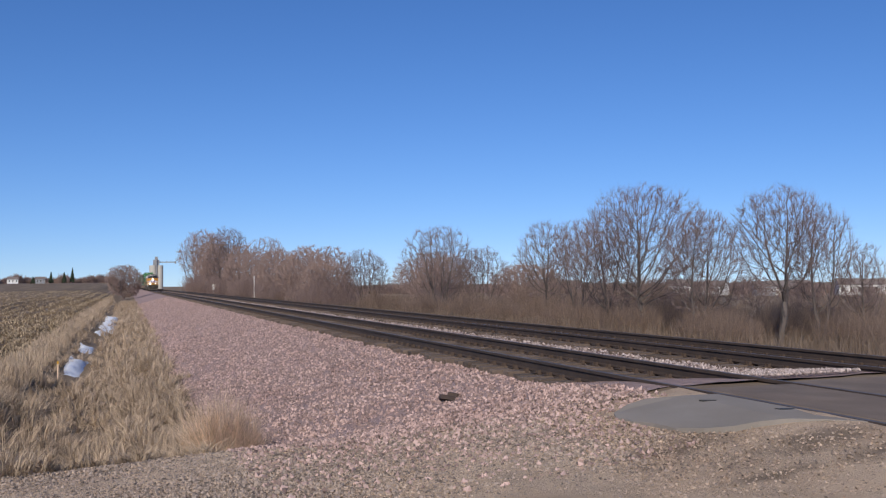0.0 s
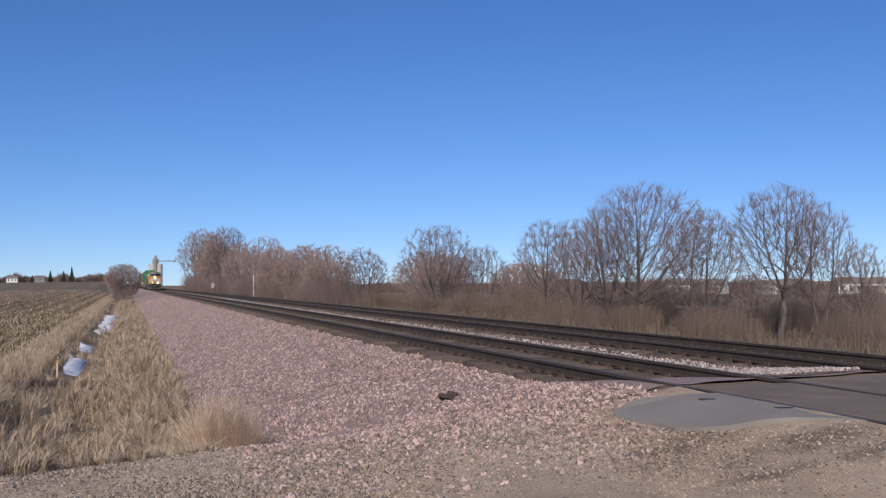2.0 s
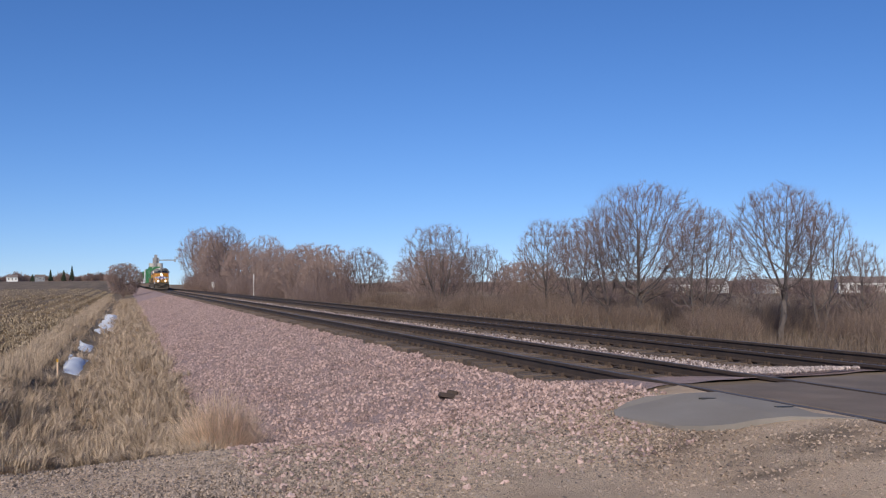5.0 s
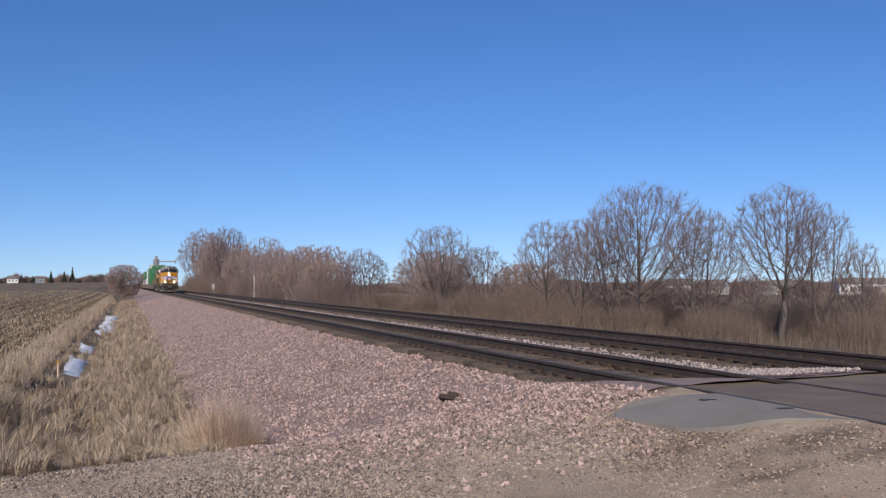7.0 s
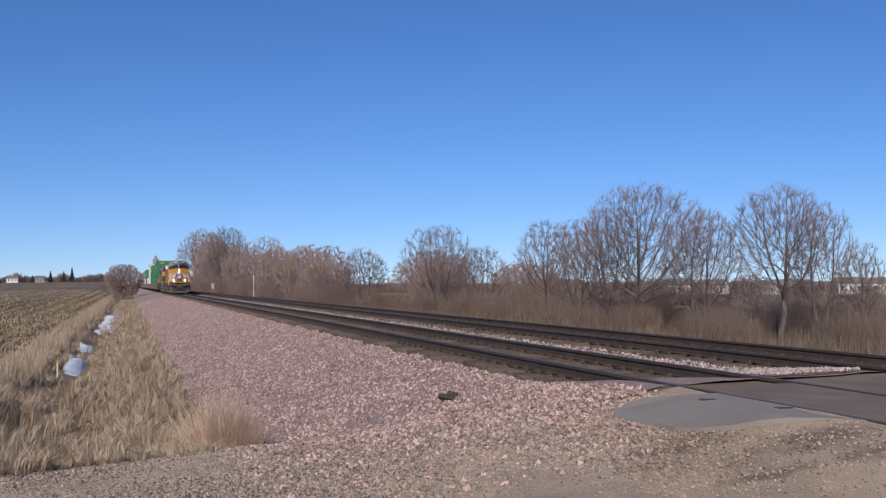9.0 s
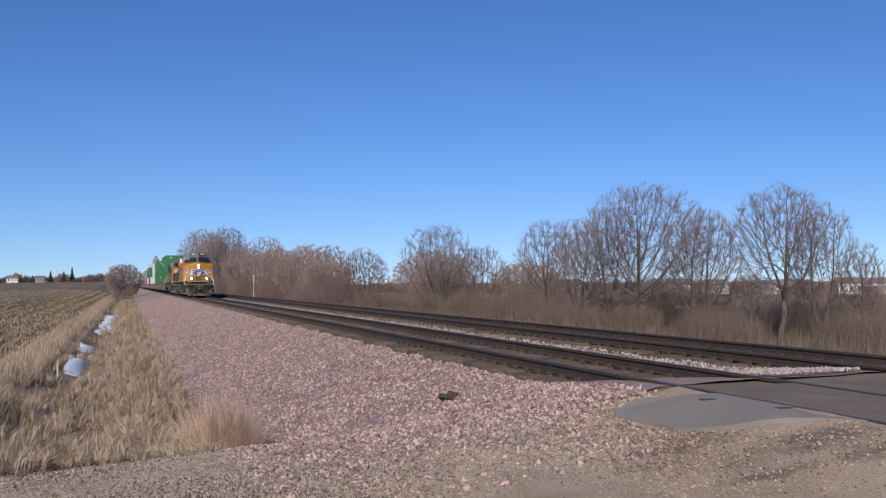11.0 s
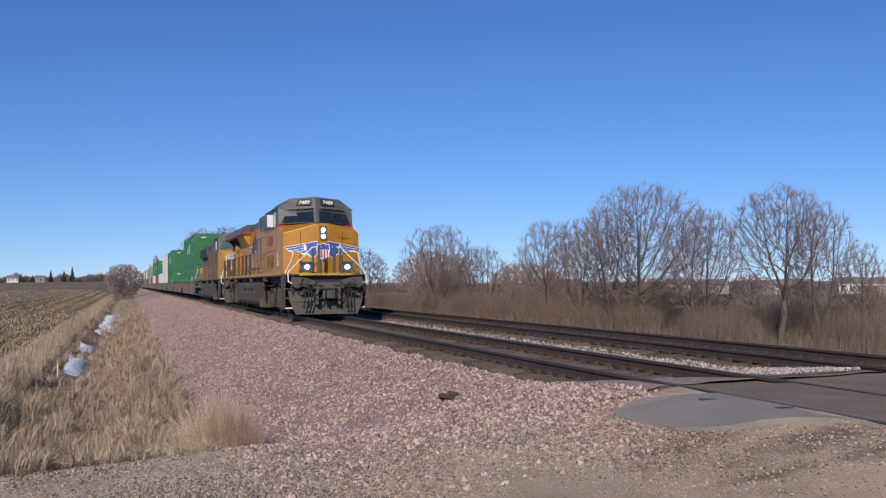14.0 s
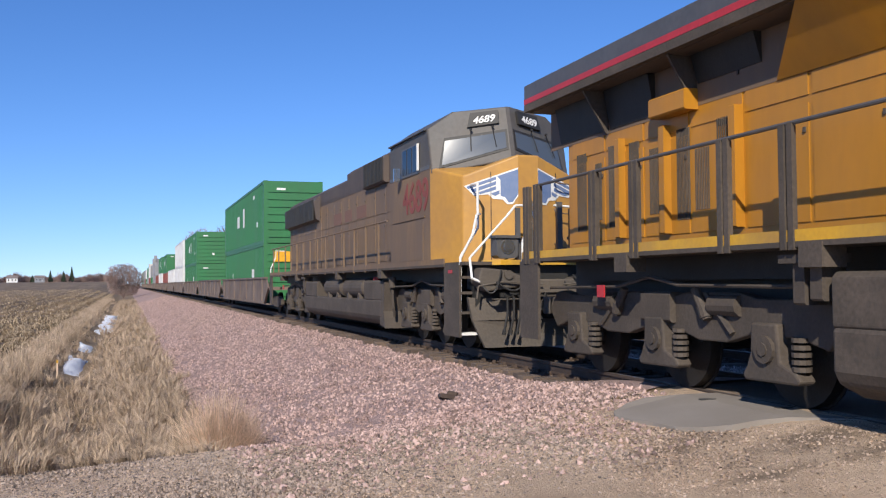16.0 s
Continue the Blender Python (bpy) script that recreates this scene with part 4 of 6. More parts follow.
def truck(parent, axles, tag):
    """Three-axle truck: wheelsets, side frames, axle boxes with flared feet, coil springs, brake gear."""
    y0, y1 = min(axles) - 0.75, max(axles) + 0.75
    mid = axles[1]
    for s in (-1, 1):
        a, b = sorted((s * 0.98, s * 1.12))
        prof = [(y0, 0.98), (y0 + 0.15, 1.14)]
        for i, ay in enumerate(axles):
            prof += [(ay - 0.42, 1.16), (ay - 0.2, 1.1), (ay + 0.2, 1.1), (ay + 0.42, 1.16)]
        prof += [(y1 - 0.15, 1.14), (y1, 0.98), (y1, 0.8)]
        for ay in reversed(axles):
            prof += [(ay + 0.62, 0.62), (ay + 0.3, 0.72), (ay - 0.3, 0.72), (ay - 0.62, 0.62)]
        prof += [(y0, 0.8)]
        fr = part("truck_frame", Geo().ext(prof, "x", a, b), M_UNDER, parent, "cast steel truck side frame")
        bevel(fr, 0.02)
        part("bolster_box", Geo().box(*sorted((s * 1.0, s * 1.2)), mid - 0.26, mid + 0.26, 0.80, 1.16, c=0.03), M_UNDER, parent)
        for k in (-1, 1):
            yy = mid + k * 1.05
            part("brake_cylinder", Geo().cyl((s * 1.1, yy - 0.2, 1.02), (s * 1.1, yy + 0.2, 1.02), 0.12, 12).cyl((s * 1.1, yy + 0.2, 1.02), (s * 1.1, yy + 0.26, 1.02), 0.06, 8), M_UNDER, parent)
            part("brake_lever", Geo().cyl((s * 1.12, yy - 0.3 * k, 1.14), (s * 1.14, yy + 0.1 * k, 0.72), 0.035, 6), M_UNDER, parent)
            part("damper", Geo().cyl((s * 1.16, yy - 0.42 * k, 1.2), (s * 1.16, yy - 0.24 * k, 0.86), 0.05, 10).cyl((s * 1.16, yy - 0.30 * k, 1.0), (s * 1.16, yy - 0.25 * k, 0.88), 0.065, 10), M_UNDER, parent, "diagonal damper strut")
        part("brake_pipe", Geo().tube([(s * 1.27, y0 + 0.1, 1.22), (s * 1.27, mid - 0.5, 1.24), (s * 1.27, mid, 1.34), (s * 1.27, mid + 0.6, 1.22), (s * 1.25, y1 - 0.2, 1.2)], 0.022, 6), M_UNDER, parent)
        for ay in axles:
            foot = [(ay + 0.19, 0.86), (ay - 0.13, 0.86), (ay - 0.16, 0.48), (ay - 0.34, 0.40), (ay - 0.40, 0.32), (ay - 0.36, 0.28), (ay + 0.27, 0.27), (ay + 0.31, 0.32), (ay + 0.25, 0.42), (ay + 0.20, 0.56)]
            bx = part("axle_box", Geo().ext(foot, "x", *sorted((s * 1.02, s * 1.21))), M_UNDER, parent, "axle box with a flared foot")
            bevel(bx, 0.025)
            cap = Geo().cyl((s * 1.21, ay, 0.6), (s * 1.25, ay, 0.6), 0.14, 14).cyl((s * 1.25, ay, 0.6), (s * 1.265, ay, 0.6), 0.07, 8)
            part("bearing_cap", cap, M_UNDER, bx)
            g = Geo()
            for k in range(5):
                g.cyl((s * 1.12, ay - 0.33, 0.41 + k * 0.07), (s * 1.12, ay - 0.33, 0.455 + k * 0.07), 0.09, 10)
            part("coil_spring", g, M_UNDER, parent)
    for ay in axles:
        g = Geo().cyl((-0.72, 0, 0), (0.72, 0, 0), 0.09, 8)
        for s in (-1, 1):
            g.cyl((s * 0.68, 0, 0), (s * 0.80, 0, 0), 0.52, 24).cyl((s * 0.66, 0, 0), (s * 0.68, 0, 0), 0.55, 24).cyl((s * 0.80, 0, 0), (s * 0.85, 0, 0), 0.15, 10)
            for k in range(3):
                a = k * 2.1
                g.cyl((s * 0.80, 0.3 * math.cos(a), 0.3 * math.sin(a)), (s * 0.806, 0.3 * math.cos(a), 0.3 * math.sin(a)), 0.06, 8)
        w = part("wheelset", g, M_WHEEL, parent, "worn steel wheels on an axle")
        AXLES.append((w, ay, 0.52))


def body_panel(g, x, y0, y1, z0, z1, t=0.012):
    g.box(*sorted((x, x + (t if x > 0 else -t))), y0, y1, z0, z1)
    return g


def louvre(parent, x, y0, y1, z0, z1, n, upright=False, name="louvre", behind=None):
    """A dark opening behind slats, on the side at x."""
    s = -1 if x < 0 else 1
    back = part(name, Geo().box(*sorted((x - s * 0.02, x + s * 0.006)), y0, y1, z0, z1), behind or M_BLACK, parent, "dark slatted air intake")
    g = Geo()
    for i in range(n):
        if upright:
            a = y0 + (y1 - y0) * (i + 0.1) / n
            g.box(*sorted((x, x + s * 0.022)), a, a + (y1 - y0) / n * 0.35, z0, z1)
        else:
            a = z0 + (z1 - z0) * (i + 0.15) / n
            g.ext([(x, a), (x + s * 0.03, a), (x + s * 0.006, a + (z1 - z0) / n * 0.8), (x, a + (z1 - z0) / n * 0.8)], "y", y0, y1)
    return back, g


def shade_slats(back, g, material):
    part("slat", g, material, back)


def emblem(parent, left, right, lift=0.0, blue=None):
    """Winged shield on the two slanting halves of the nose: plain white, blue and red shapes."""
    for q, flip in ((left, False), (right, True)):
        def f(pts):
            pts = [(u, v + lift) for u, v in pts]
            return [(1 - u, v) for u, v in pts][::-1] if flip else pts
        g = Geo()
        patch(g, q, f([(0.02, 0.66), (1.0, 0.66), (1.0, 0.40), (0.9, 0.335), (0.8, 0.345), (0.72, 0.40), (0.55, 0.43), (0.46, 0.49), (0.2, 0.52), (0.1, 0.6)]), 0.010)
        wing = part("wing_emblem", g, M_WHITE, parent, "white-edged blue wing painted on the nose")
        g = Geo()
        for pts in ([(0.06, 0.645), (0.6, 0.645), (0.6, 0.615), (0.1, 0.61)], [(0.14, 0.595), (0.6, 0.60), (0.6, 0.565), (0.2, 0.555)],
                    [(0.24, 0.54), (0.6, 0.55), (0.6, 0.515), (0.32, 0.515)], [(0.5, 0.49), (0.66, 0.50), (0.66, 0.465), (0.58, 0.455)],
                    [(0.62, 0.645), (1.0, 0.645), (1.0, 0.42), (0.9, 0.355), (0.82, 0.36), (0.76, 0.42), (0.68, 0.44), (0.68, 0.6)]):
            patch(g, q, f(pts), 0.014)
        part("feather", g, blue or M_BLUE, wing)


def locomotive(label, yel, front_no, wide_glass, wings, flag, building, side_no_mat, length=18.4):
    root = tagged(new("locomotive"), label, "locomotive", group="diesel locomotives of the train")
    P = lambda *a, **k: part(*a, **k)
    # frame, sill and deck
    P("underframe", Geo().box(-0.75, 0.75, -0.55, length - 0.2, 1.0, 1.6).box(-0.95, 0.95, 0.2, length - 0.6, 1.3, 1.62), M_BLACK, root)
    P("deck", Geo().box(-1.52, 1.52, -0.72, length, 1.60, 1.66).box(-1.53, 1.53, 0.3, length, 1.585, 1.60), M_UNDER, root)
    for s in (-1, 1):
        P("sill", Geo().box(*sorted((s * 1.52, s * 1.545)), 0.3, length - 0.05, 1.585, 1.635), M_UNDER, root)
        P("sill_stripe", Geo().box(*sorted((s * 1.52, s * 1.545)), 0.3, length - 0.05, 1.635, 1.74), M_SILL if not wide_glass else yel, root, "yellow side sill stripe")
        for y in (4.05, 7.9, 13.3, 15.95):
            P("jacking_pad", Geo().box(*sorted((s * 1.3, s * 1.56)), y - 0.12, y + 0.12, 1.40, 1.62), M_UNDER, root)
    # nose: two slanting halves that meet at the lamp column
    zc, zs, zb = (3.64, 3.28, 1.64) if not wide_glass else (3.72, 3.32, 1.64)
    nw = 1.47 if not wide_glass else 1.16
    n0 = [(-nw, 0.30), (-0.2, 0.0), (0.2, 0.0), (nw, 0.30)]
    top = [zs, zc, zc, zs]
    back = [(-1.47, 1.12, 3.58), (-0.2, 1.0, 3.74), (0.2, 1.0, 3.74), (1.47, 1.12, 3.58)]
    g = Geo()
    vs = [(x, y, zb) for x, y in n0] + [(x, y, z) for (x, y), z in zip(n0, top)] + back + [(-1.47, 1.12, zb), (1.47, 1.12, zb)]
    g.add(vs, [(0, 1, 5, 4), (1, 2, 6, 5), (2, 3, 7, 6), (4, 5, 9, 8), (5, 6, 10, 9), (6, 7, 11, 10), (0, 4, 8, 12), (3, 13, 11, 7), (0, 12, 13, 3, 2, 1)])
    nose = bevel(P("nose", g, yel if not wide_glass else M_YELLOW3, root, "yellow wide cab nose"), 0.035, 3)
    ql = [(-nw, 0.30, zb), (-0.2, 0.0, zb), (-0.2, 0.0, zc), (-nw, 0.30, zs)]
    qr = [(0.2, 0.0, zb), (nw, 0.30, zb), (nw, 0.30, zs), (0.2, 0.0, zc)]
    for q in (ql, qr):
        g = Geo()
        w = 0.5 if q is ql else 0.45
        patch(g, q, rect(w, 0.03, w + 0.012, 0.93), 0.012)
        P("door_seam", g, M_BLACK, nose)
    for z in (3.2, 2.62, 1.95):
        P("grab_iron", Geo().tube([(0.55, 0.04, z + 0.08), (0.55, -0.03, z), (0.95, 0.06, z - 0.02), (0.95, 0.16, z + 0.08)], 0.014, 5), yel, nose)
    if wings:
        emblem(root, ql, qr, *((0.22, mat("faded_blue", (0.10, 0.16, 0.30), (0.16, 0.21, 0.34), 0.6)) if wide_glass else ()))
        if not wide_glass:
            sh = [(-0.23, 2.86), (-0.12, 2.80), (0.0, 2.89), (0.12, 2.80), (0.23, 2.86), (0.26, 2.60), (0.2, 2.30), (0.0, 2.18), (-0.2, 2.30), (-0.26, 2.60)]
            shield = P("shield", Geo().ext(sh, "y", -0.028, 0.0), M_WHITE, root, "striped shield painted on the nose")
            P("shield_field", Geo().ext([(-0.2, 2.84), (-0.12, 2.78), (0.0, 2.86), (0.12, 2.78), (0.2, 2.84), (0.23, 2.62), (-0.23, 2.62)], "y", -0.034, -0.02), M_BLUE, shield)
            g = Geo()
            for k in range(4):
                g.box(-0.185 + k * 0.105, -0.135 + k * 0.105, -0.034, -0.02, 2.27, 2.60)
            P("shield_stripe", g, M_RED, shield)
    # cab: lower yellow, upper grey with a broken roof
    y1 = 3.95 if not wide_glass else 3.5
    P("cab_side", Geo().box(-1.47, 1.47, 1.12, y1, 1.62, 3.58), yel, root, "yellow lower cab wall")
    P("stripe", Geo().box(-1.476, 1.476, 1.14, y1 + 0.003, 3.58, 3.66), M_RED if not wide_glass else M_GREY, root, "red dividing stripe")
    zr, zo, ze = (4.82, 4.74, 4.34) if not wide_glass else (4.84, 4.74, 4.40)
    fl = [(-1.46, 1.05, 3.45), (-0.04, 0.55, 3.72), (-0.04, 0.80, zr), (-1.0, 1.10, zo)] if wide_glass else [(-1.47, 1.14, 3.66), (-0.04, 0.95, 3.74), (-0.04, 1.22, zr), (-1.0, 1.34, zo)]
    outer = (-1.47, 1.26, ze)
    g = Geo()
    mirror = lambda p: (-p[0], p[1], p[2])
    vs = [fl[0], fl[1], mirror(fl[1]), mirror(fl[0]), (1.47, 1.26, ze), mirror(fl[3]), mirror(fl[2]), fl[2], fl[3], outer]
    rear = [(-1.47, y1, 3.66), (1.47, y1, 3.66), (1.47, y1, ze), (1.0, y1, zo), (0, y1, zr + 0.02), (-1.0, y1, zo), (-1.47, y1, ze)]
    g.add(vs + rear, [(0, 1, 7, 8, 9), (1, 2, 6, 7), (2, 3, 4, 5, 6), (0, 9, 16, 10), (3, 11, 12, 4), (9, 8, 15, 16), (4, 12, 13, 5), (8, 7, 6, 14, 15), (6, 5, 13, 14), (10, 16, 15, 14, 13, 12, 11), (0, 10, 11, 3, 2, 1)])
    cabin = bevel(P("cab_upper", g, M_CAB2 if wide_glass else M_GREY, root, "grey upper cab and roof"), 0.03, 3)
    fr = [(-p[0], p[1], p[2]) for p in (fl[1], fl[0], fl[3], fl[2])]
    for q, flip in ((fl, False), (fr, True)):
        lo, hi = (0.06, 0.44) if not wide_glass else (0.12, 0.52)
        uv = [(0.09, lo), (0.94, lo - 0.02), (0.92, hi), (0.06, hi - 0.04)]
        if wide_glass:
            uv = [(0.10, 0.11), (0.95, 0.23), (0.95, 0.52), (0.03, 0.52)]
        if flip:
            uv = [(1 - u, v) for u, v in uv][::-1]
        fr_uv = [(u + (0.03 if u > 0.5 else -0.03), v + (0.05 if v > 0.3 else -0.04)) for u, v in uv]
        w = P("windscreen", patch(Geo(), q, fr_uv, 0.012, 0.03), M_BLACK, cabin, "black rubber windscreen frame")
        P("pane", patch(Geo(), q, uv, 0.02, 0.02), M_GLASS_PALE if wide_glass else M_GLASS, w)
        for k in (0.4, 0.75):
            a, b = quad_at(q, k, hi + 0.12, 0.05), quad_at(q, k + 0.06, lo + 0.16, 0.04)
            P("wiper", Geo().cyl(a, b, 0.010, 5).cyl(a, a + Vector((0, -0.04, 0)), 0.025, 6), M_BLACK, w)
        nb = rect(0.34, 0.69, 0.86, 0.93) if not flip else rect(0.14, 0.69, 0.66, 0.93)
        board = P("number_board", patch(Geo(), q, nb, 0.05, 0.06), M_BLACK, cabin)
        a, b, d = (quad_at(q, *uvp, 0.056) for uvp in (nb[0], nb[1], nb[3]))
        ex, ey = (b - a).normalized(), (d - a).normalized()
        m = Matrix((ex, ey, ex.cross(ey))).transposed().to_4x4()
        m.translation = a.lerp(b, 0.5) + ey * 0.055
        text_part(front_no, 0.21, m, M_WHITE, board, "number", "white road number")
        if not wide_glass:
            P("visor", patch(Geo(), q, rect(0.1, hi + 0.1, 0.92, hi + 0.14), 0.09, 0.09), M_GREY, cabin)
    for s in (-1, 1):
        x = s * 1.47
        wy0, wy1, wz0, wz1 = 1.75, (y1 - 0.35 if not wide_glass else 2.65), 3.62, 4.16
        w = P("side_window", Geo().box(*sorted((x - s * 0.02, x + s * 0.02)), wy0 - 0.05, wy1 + 0.05, wz0 - 0.05, wz1 + 0.04), M_GREY, cabin)
        k = 3
        for i in range(k):
            a = wy0 + (wy1 - wy0) * i / k
            P("pane", Geo().box(*sorted((x, x + s * 0.026)), a + 0.03, a + (wy1 - wy0) / k - 0.03, wz0, wz1), M_GLASS_SIDE, w)
        if not wide_glass:
            P("sunshade", Geo().box(*sorted((x + s * 0.02, x + s * 0.26)), wy0 + 0.42, wy0 + 0.47, 3.64, 4.14, c=0.01), M_WHITE, w, "white wind deflector beside the cab window")
        P("window_post", Geo().box(*sorted((x + s * 0.02, x + s * 0.05)), wy0 - 0.08, wy0 - 0.02, 3.62, 4.18), M_WHITE, w)
        P("mirror", Geo().box(*sorted((x + s * 0.06, x + s * 0.2)), wy1 + 0.02, wy1 + 0.06, 3.5, 3.8, c=0.02), M_REFL, w)
        P("gutter", Geo().box(*sorted((x, x + s * 0.05)), 1.3, y1, ze - 0.02, ze + 0.01), M_GREY, cabin)
    text = side_no_mat
    text_part(front_no, 0.64 if not wide_glass else 0.92, side_at(-1.478, 2.92 if not wide_glass else 1.92, 2.86 if not wide_glass else 2.78), text, root, "number", "large red road number", 0.92 if not wide_glass else 0.8)
    P("roof_grab", Geo().tube([(-0.7, 1.6, 4.62), (-0.7, 1.6, 4.74), (-0.1, 1.45, 4.78), (-0.1, 1.45, 4.68)], 0.012, 5), M_GREY, cabin)
    g = Geo()
    for k in (-0.4, 0.0, 0.35):
        g.cyl((k, 2.6, 4.66), (k, 2.3, 4.78), 0.05, 8)
    P("horn", g, M_BLACK, cabin)
    # door and louvres on the cab side, ledge
    for s in (-1, 1):
        x = s * 1.47
        if not wide_glass:
            for a in (2.2, 2.98):
                shade_slats(*louvre(root, x, a, a + 0.62, 1.97, 2.5, 13), yel)
            P("ledge", Geo().box(*sorted((x, x + s * 0.03)), 1.75, y1, 2.66, 2.70), yel, root)
            P("notice", Geo().box(*sorted((x, x + s * 0.006)), 1.18, 1.42, 2.0, 2.26).box(*sorted((x, x + s * 0.006)), 1.22, 1.40, 2.31, 2.52), M_WHITE, root, "white notice plate")
        else:
            P("cab_door", Geo().box(*sorted((x, x + s * 0.012)), 1.5, 3.2, 1.75, 2.55).box(*sorted((x, x + s * 0.02)), 1.4, 3.3, 2.62, 2.66), yel, root)
    # long hood
    hx, hy1 = 1.0, 17.95
    if wide_glass:
        hx, hy1 = 0.98, 17.0
    zg = 3.88 if not wide_glass else 3.9
    P("hood", Geo().box(-hx, hx, y1, hy1, 1.66, zg), yel, root, "yellow engine hood with doors")
    P("hood_roof", Geo().ext([(-hx, zg + 0.07), (hx, zg + 0.07), (hx, 4.54), (hx - 0.16, 4.66), (0, 4.7), (-hx + 0.16, 4.66), (-hx, 4.54)], "y", y1, 8.8)
      .box(-hx, hx, y1 + 0.01, hy1 - 0.01, zg - 0.01, zg + 0.08)
      .ext([(-hx, zg + 0.07), (hx, zg + 0.07), (hx, 4.34), (hx - 0.16, 4.46), (0, 4.5), (-hx + 0.16, 4.46), (-hx, 4.34)], "y", 8.8, hy1), M_SOOT_SHADE if wide_glass else M_GREY, root, "grey hood roof")
    P("hood_stripe", Geo().box(-hx - 0.004, hx + 0.004, y1, hy1 if wide_glass else 7.3, zg, zg + 0.07), M_RED if not wide_glass else M_SOOT_SHADE, root)
    for s in (-1, 1):
        x = s * hx
        ys = steps((y1 + 0.1, hy1 - 0.1, 0.82))
        for a, b in zip(ys, ys[1:]):
            for z0, z1 in ((1.85, 3.0), (3.08, zg - 0.1)):
                door = P("hood_door", body_panel(Geo(), x, a + 0.025, b - 0.025, z0, z1), yel, root)
                P("latch", Geo().box(*sorted((x + s * 0.012, x + s * 0.03)), a + 0.05, a + 0.075, z1 - 0.28, z1 - 0.23), M_UNDER, door)
    if not wide_glass:
        for s in (-1, 1):
            x = s * 1.06
            P("side_locker", Geo().box(*sorted((s * hx, x)), y1, 7.3, 1.66, 2.46, c=0.015), yel, root, "yellow equipment box along the hood")
            for a in (4.62, 5.74):
                shade_slats(*louvre(root, x, a, a + 0.42, 2.1, 2.35, 5), yel)
            # brake resistor grid, roof vents
            P("resistor_hatch", Geo().box(*sorted((s * hx, s * (hx + 0.02))), 7.34, 8.24, 3.9, 4.36, c=0.01), M_CAB2, root, "dark resistor hatch")
            P("stripe_mark", Geo().ext([(7.30, 3.95), (7.22, 3.95), (6.92, 4.16), (7.14, 4.16), (7.14, 4.13), (7.0, 4.13)], "x", *sorted((s * hx, s * (hx + 0.006)))), M_RED, root)
            P("rear_hood_band", Geo().box(*sorted((s * hx, s * (hx + 0.003))), 8.3, 11.5, zg - 0.02, zg + 0.14), yel, root)
            P("rear_stripe", Geo().box(*sorted((s * hx, s * (hx + 0.006))), 8.3, 11.5, zg + 0.14, zg + 0.21), M_RED, root)
            shade_slats(*louvre(root, s * hx, 5.43, 5.87, 3.92, 4.45, 6, True, "roof_vent"), M_GREY)
            P("access_hatch", Geo().box(*sorted((s * hx, s * (hx + 0.012))), 4.6, 4.95, 4.0, 4.2), M_BLACK, root)
            # radiator wings with a shaded screen beneath
            P("radiator_wing", Geo().ext([(s * 1.0, 3.90), (s * 1.44, 3.93), (s * 1.44, 4.29), (s * 1.15, 4.45), (0, 4.49), (0, 4.3), (s * 1.0, 4.2)], "y", 11.45, 18.42), M_GREY, root, "grey overhanging radiator hood")
            P("wing_stripe", Geo().box(*sorted((s * 1.44, s * 1.446)), 11.45, 18.42, 4.00, 4.08).box(*sorted((s * 1.0, s * 1.44)), 11.442, 11.452, 4.00, 4.08), M_RED, root)
            # brown on this lip stands in for the shade along it
            P("wing_edge", Geo().box(*sorted((s * 1.36, s * 1.446)), 11.43, 18.42, 3.885, 3.995), M_UNDER, root, "grimy lower edge of the radiator hood")
            # soffit and recess wall take dark colours that deepen the overhang's shadow
            P("wing_soffit", Geo().box(*sorted((s * 0.98, s * 1.36)), 13.55, 18.4, 3.875, 3.895), M_SOOT_SHADE, root, "sooty panel under the radiator hood")
            P("wing_flare", Geo().add([(s * x, y, z) for x, z, e in ((1.03, 3.30, 14.16), (1.40, 3.88, 13.55), (1.0, 3.88, 13.55)) for y in (11.5, e)], [(0, 1, 3, 2), (2, 3, 5, 4), (4, 5, 1, 0), (0, 2, 4), (1, 5, 3)]), yel, root, "yellow panel sloping out to the radiator hood")
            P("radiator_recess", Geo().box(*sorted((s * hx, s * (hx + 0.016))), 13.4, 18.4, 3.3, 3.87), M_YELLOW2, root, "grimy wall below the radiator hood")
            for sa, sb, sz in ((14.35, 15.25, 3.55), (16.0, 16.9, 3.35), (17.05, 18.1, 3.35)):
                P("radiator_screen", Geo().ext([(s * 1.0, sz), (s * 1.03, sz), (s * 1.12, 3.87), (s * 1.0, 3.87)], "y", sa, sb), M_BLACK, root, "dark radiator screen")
            for a in (15.28, 16.95):
                P("wing_bracket", Geo().ext([(s * 1.0, 3.3), (s * 1.05, 3.3), (s * 1.38, 3.86), (s * 1.38, 3.9), (s * 1.0, 3.9)], "y", a, a + 0.03), M_UNDER, root)
            P("duct_box", Geo().box(*sorted((s * 1.0, s * 1.2)), 15.27, 15.88, 3.26, 3.5, c=0.02), yel, root)
            for a, b, z0, z1 in ((14.74, 15.0, 2.05, 3.09), (15.11, 15.34, 2.1, 2.81), (15.43, 15.64, 2.01, 3.09), (15.92, 16.13, 2.12, 2.94), (16.33, 16.53, 2.2, 3.09), (16.76, 16.97, 2.02, 3.12), (17.12, 17.27, 2.14, 2.93), (17.48, 17.72, 2.01, 3.12)):
                shade_slats(*louvre(root, s * hx, a, b, z0, z1, 9, True, "shutter", M_UNDER), M_UNDER)
            for a in (14.63, 15.74, 16.61):
                P("hood_rib", Geo().box(*sorted((s * hx, s * (hx + 0.11))), a, a + 0.09, 1.86, 3.17, c=0.01), yel, root)
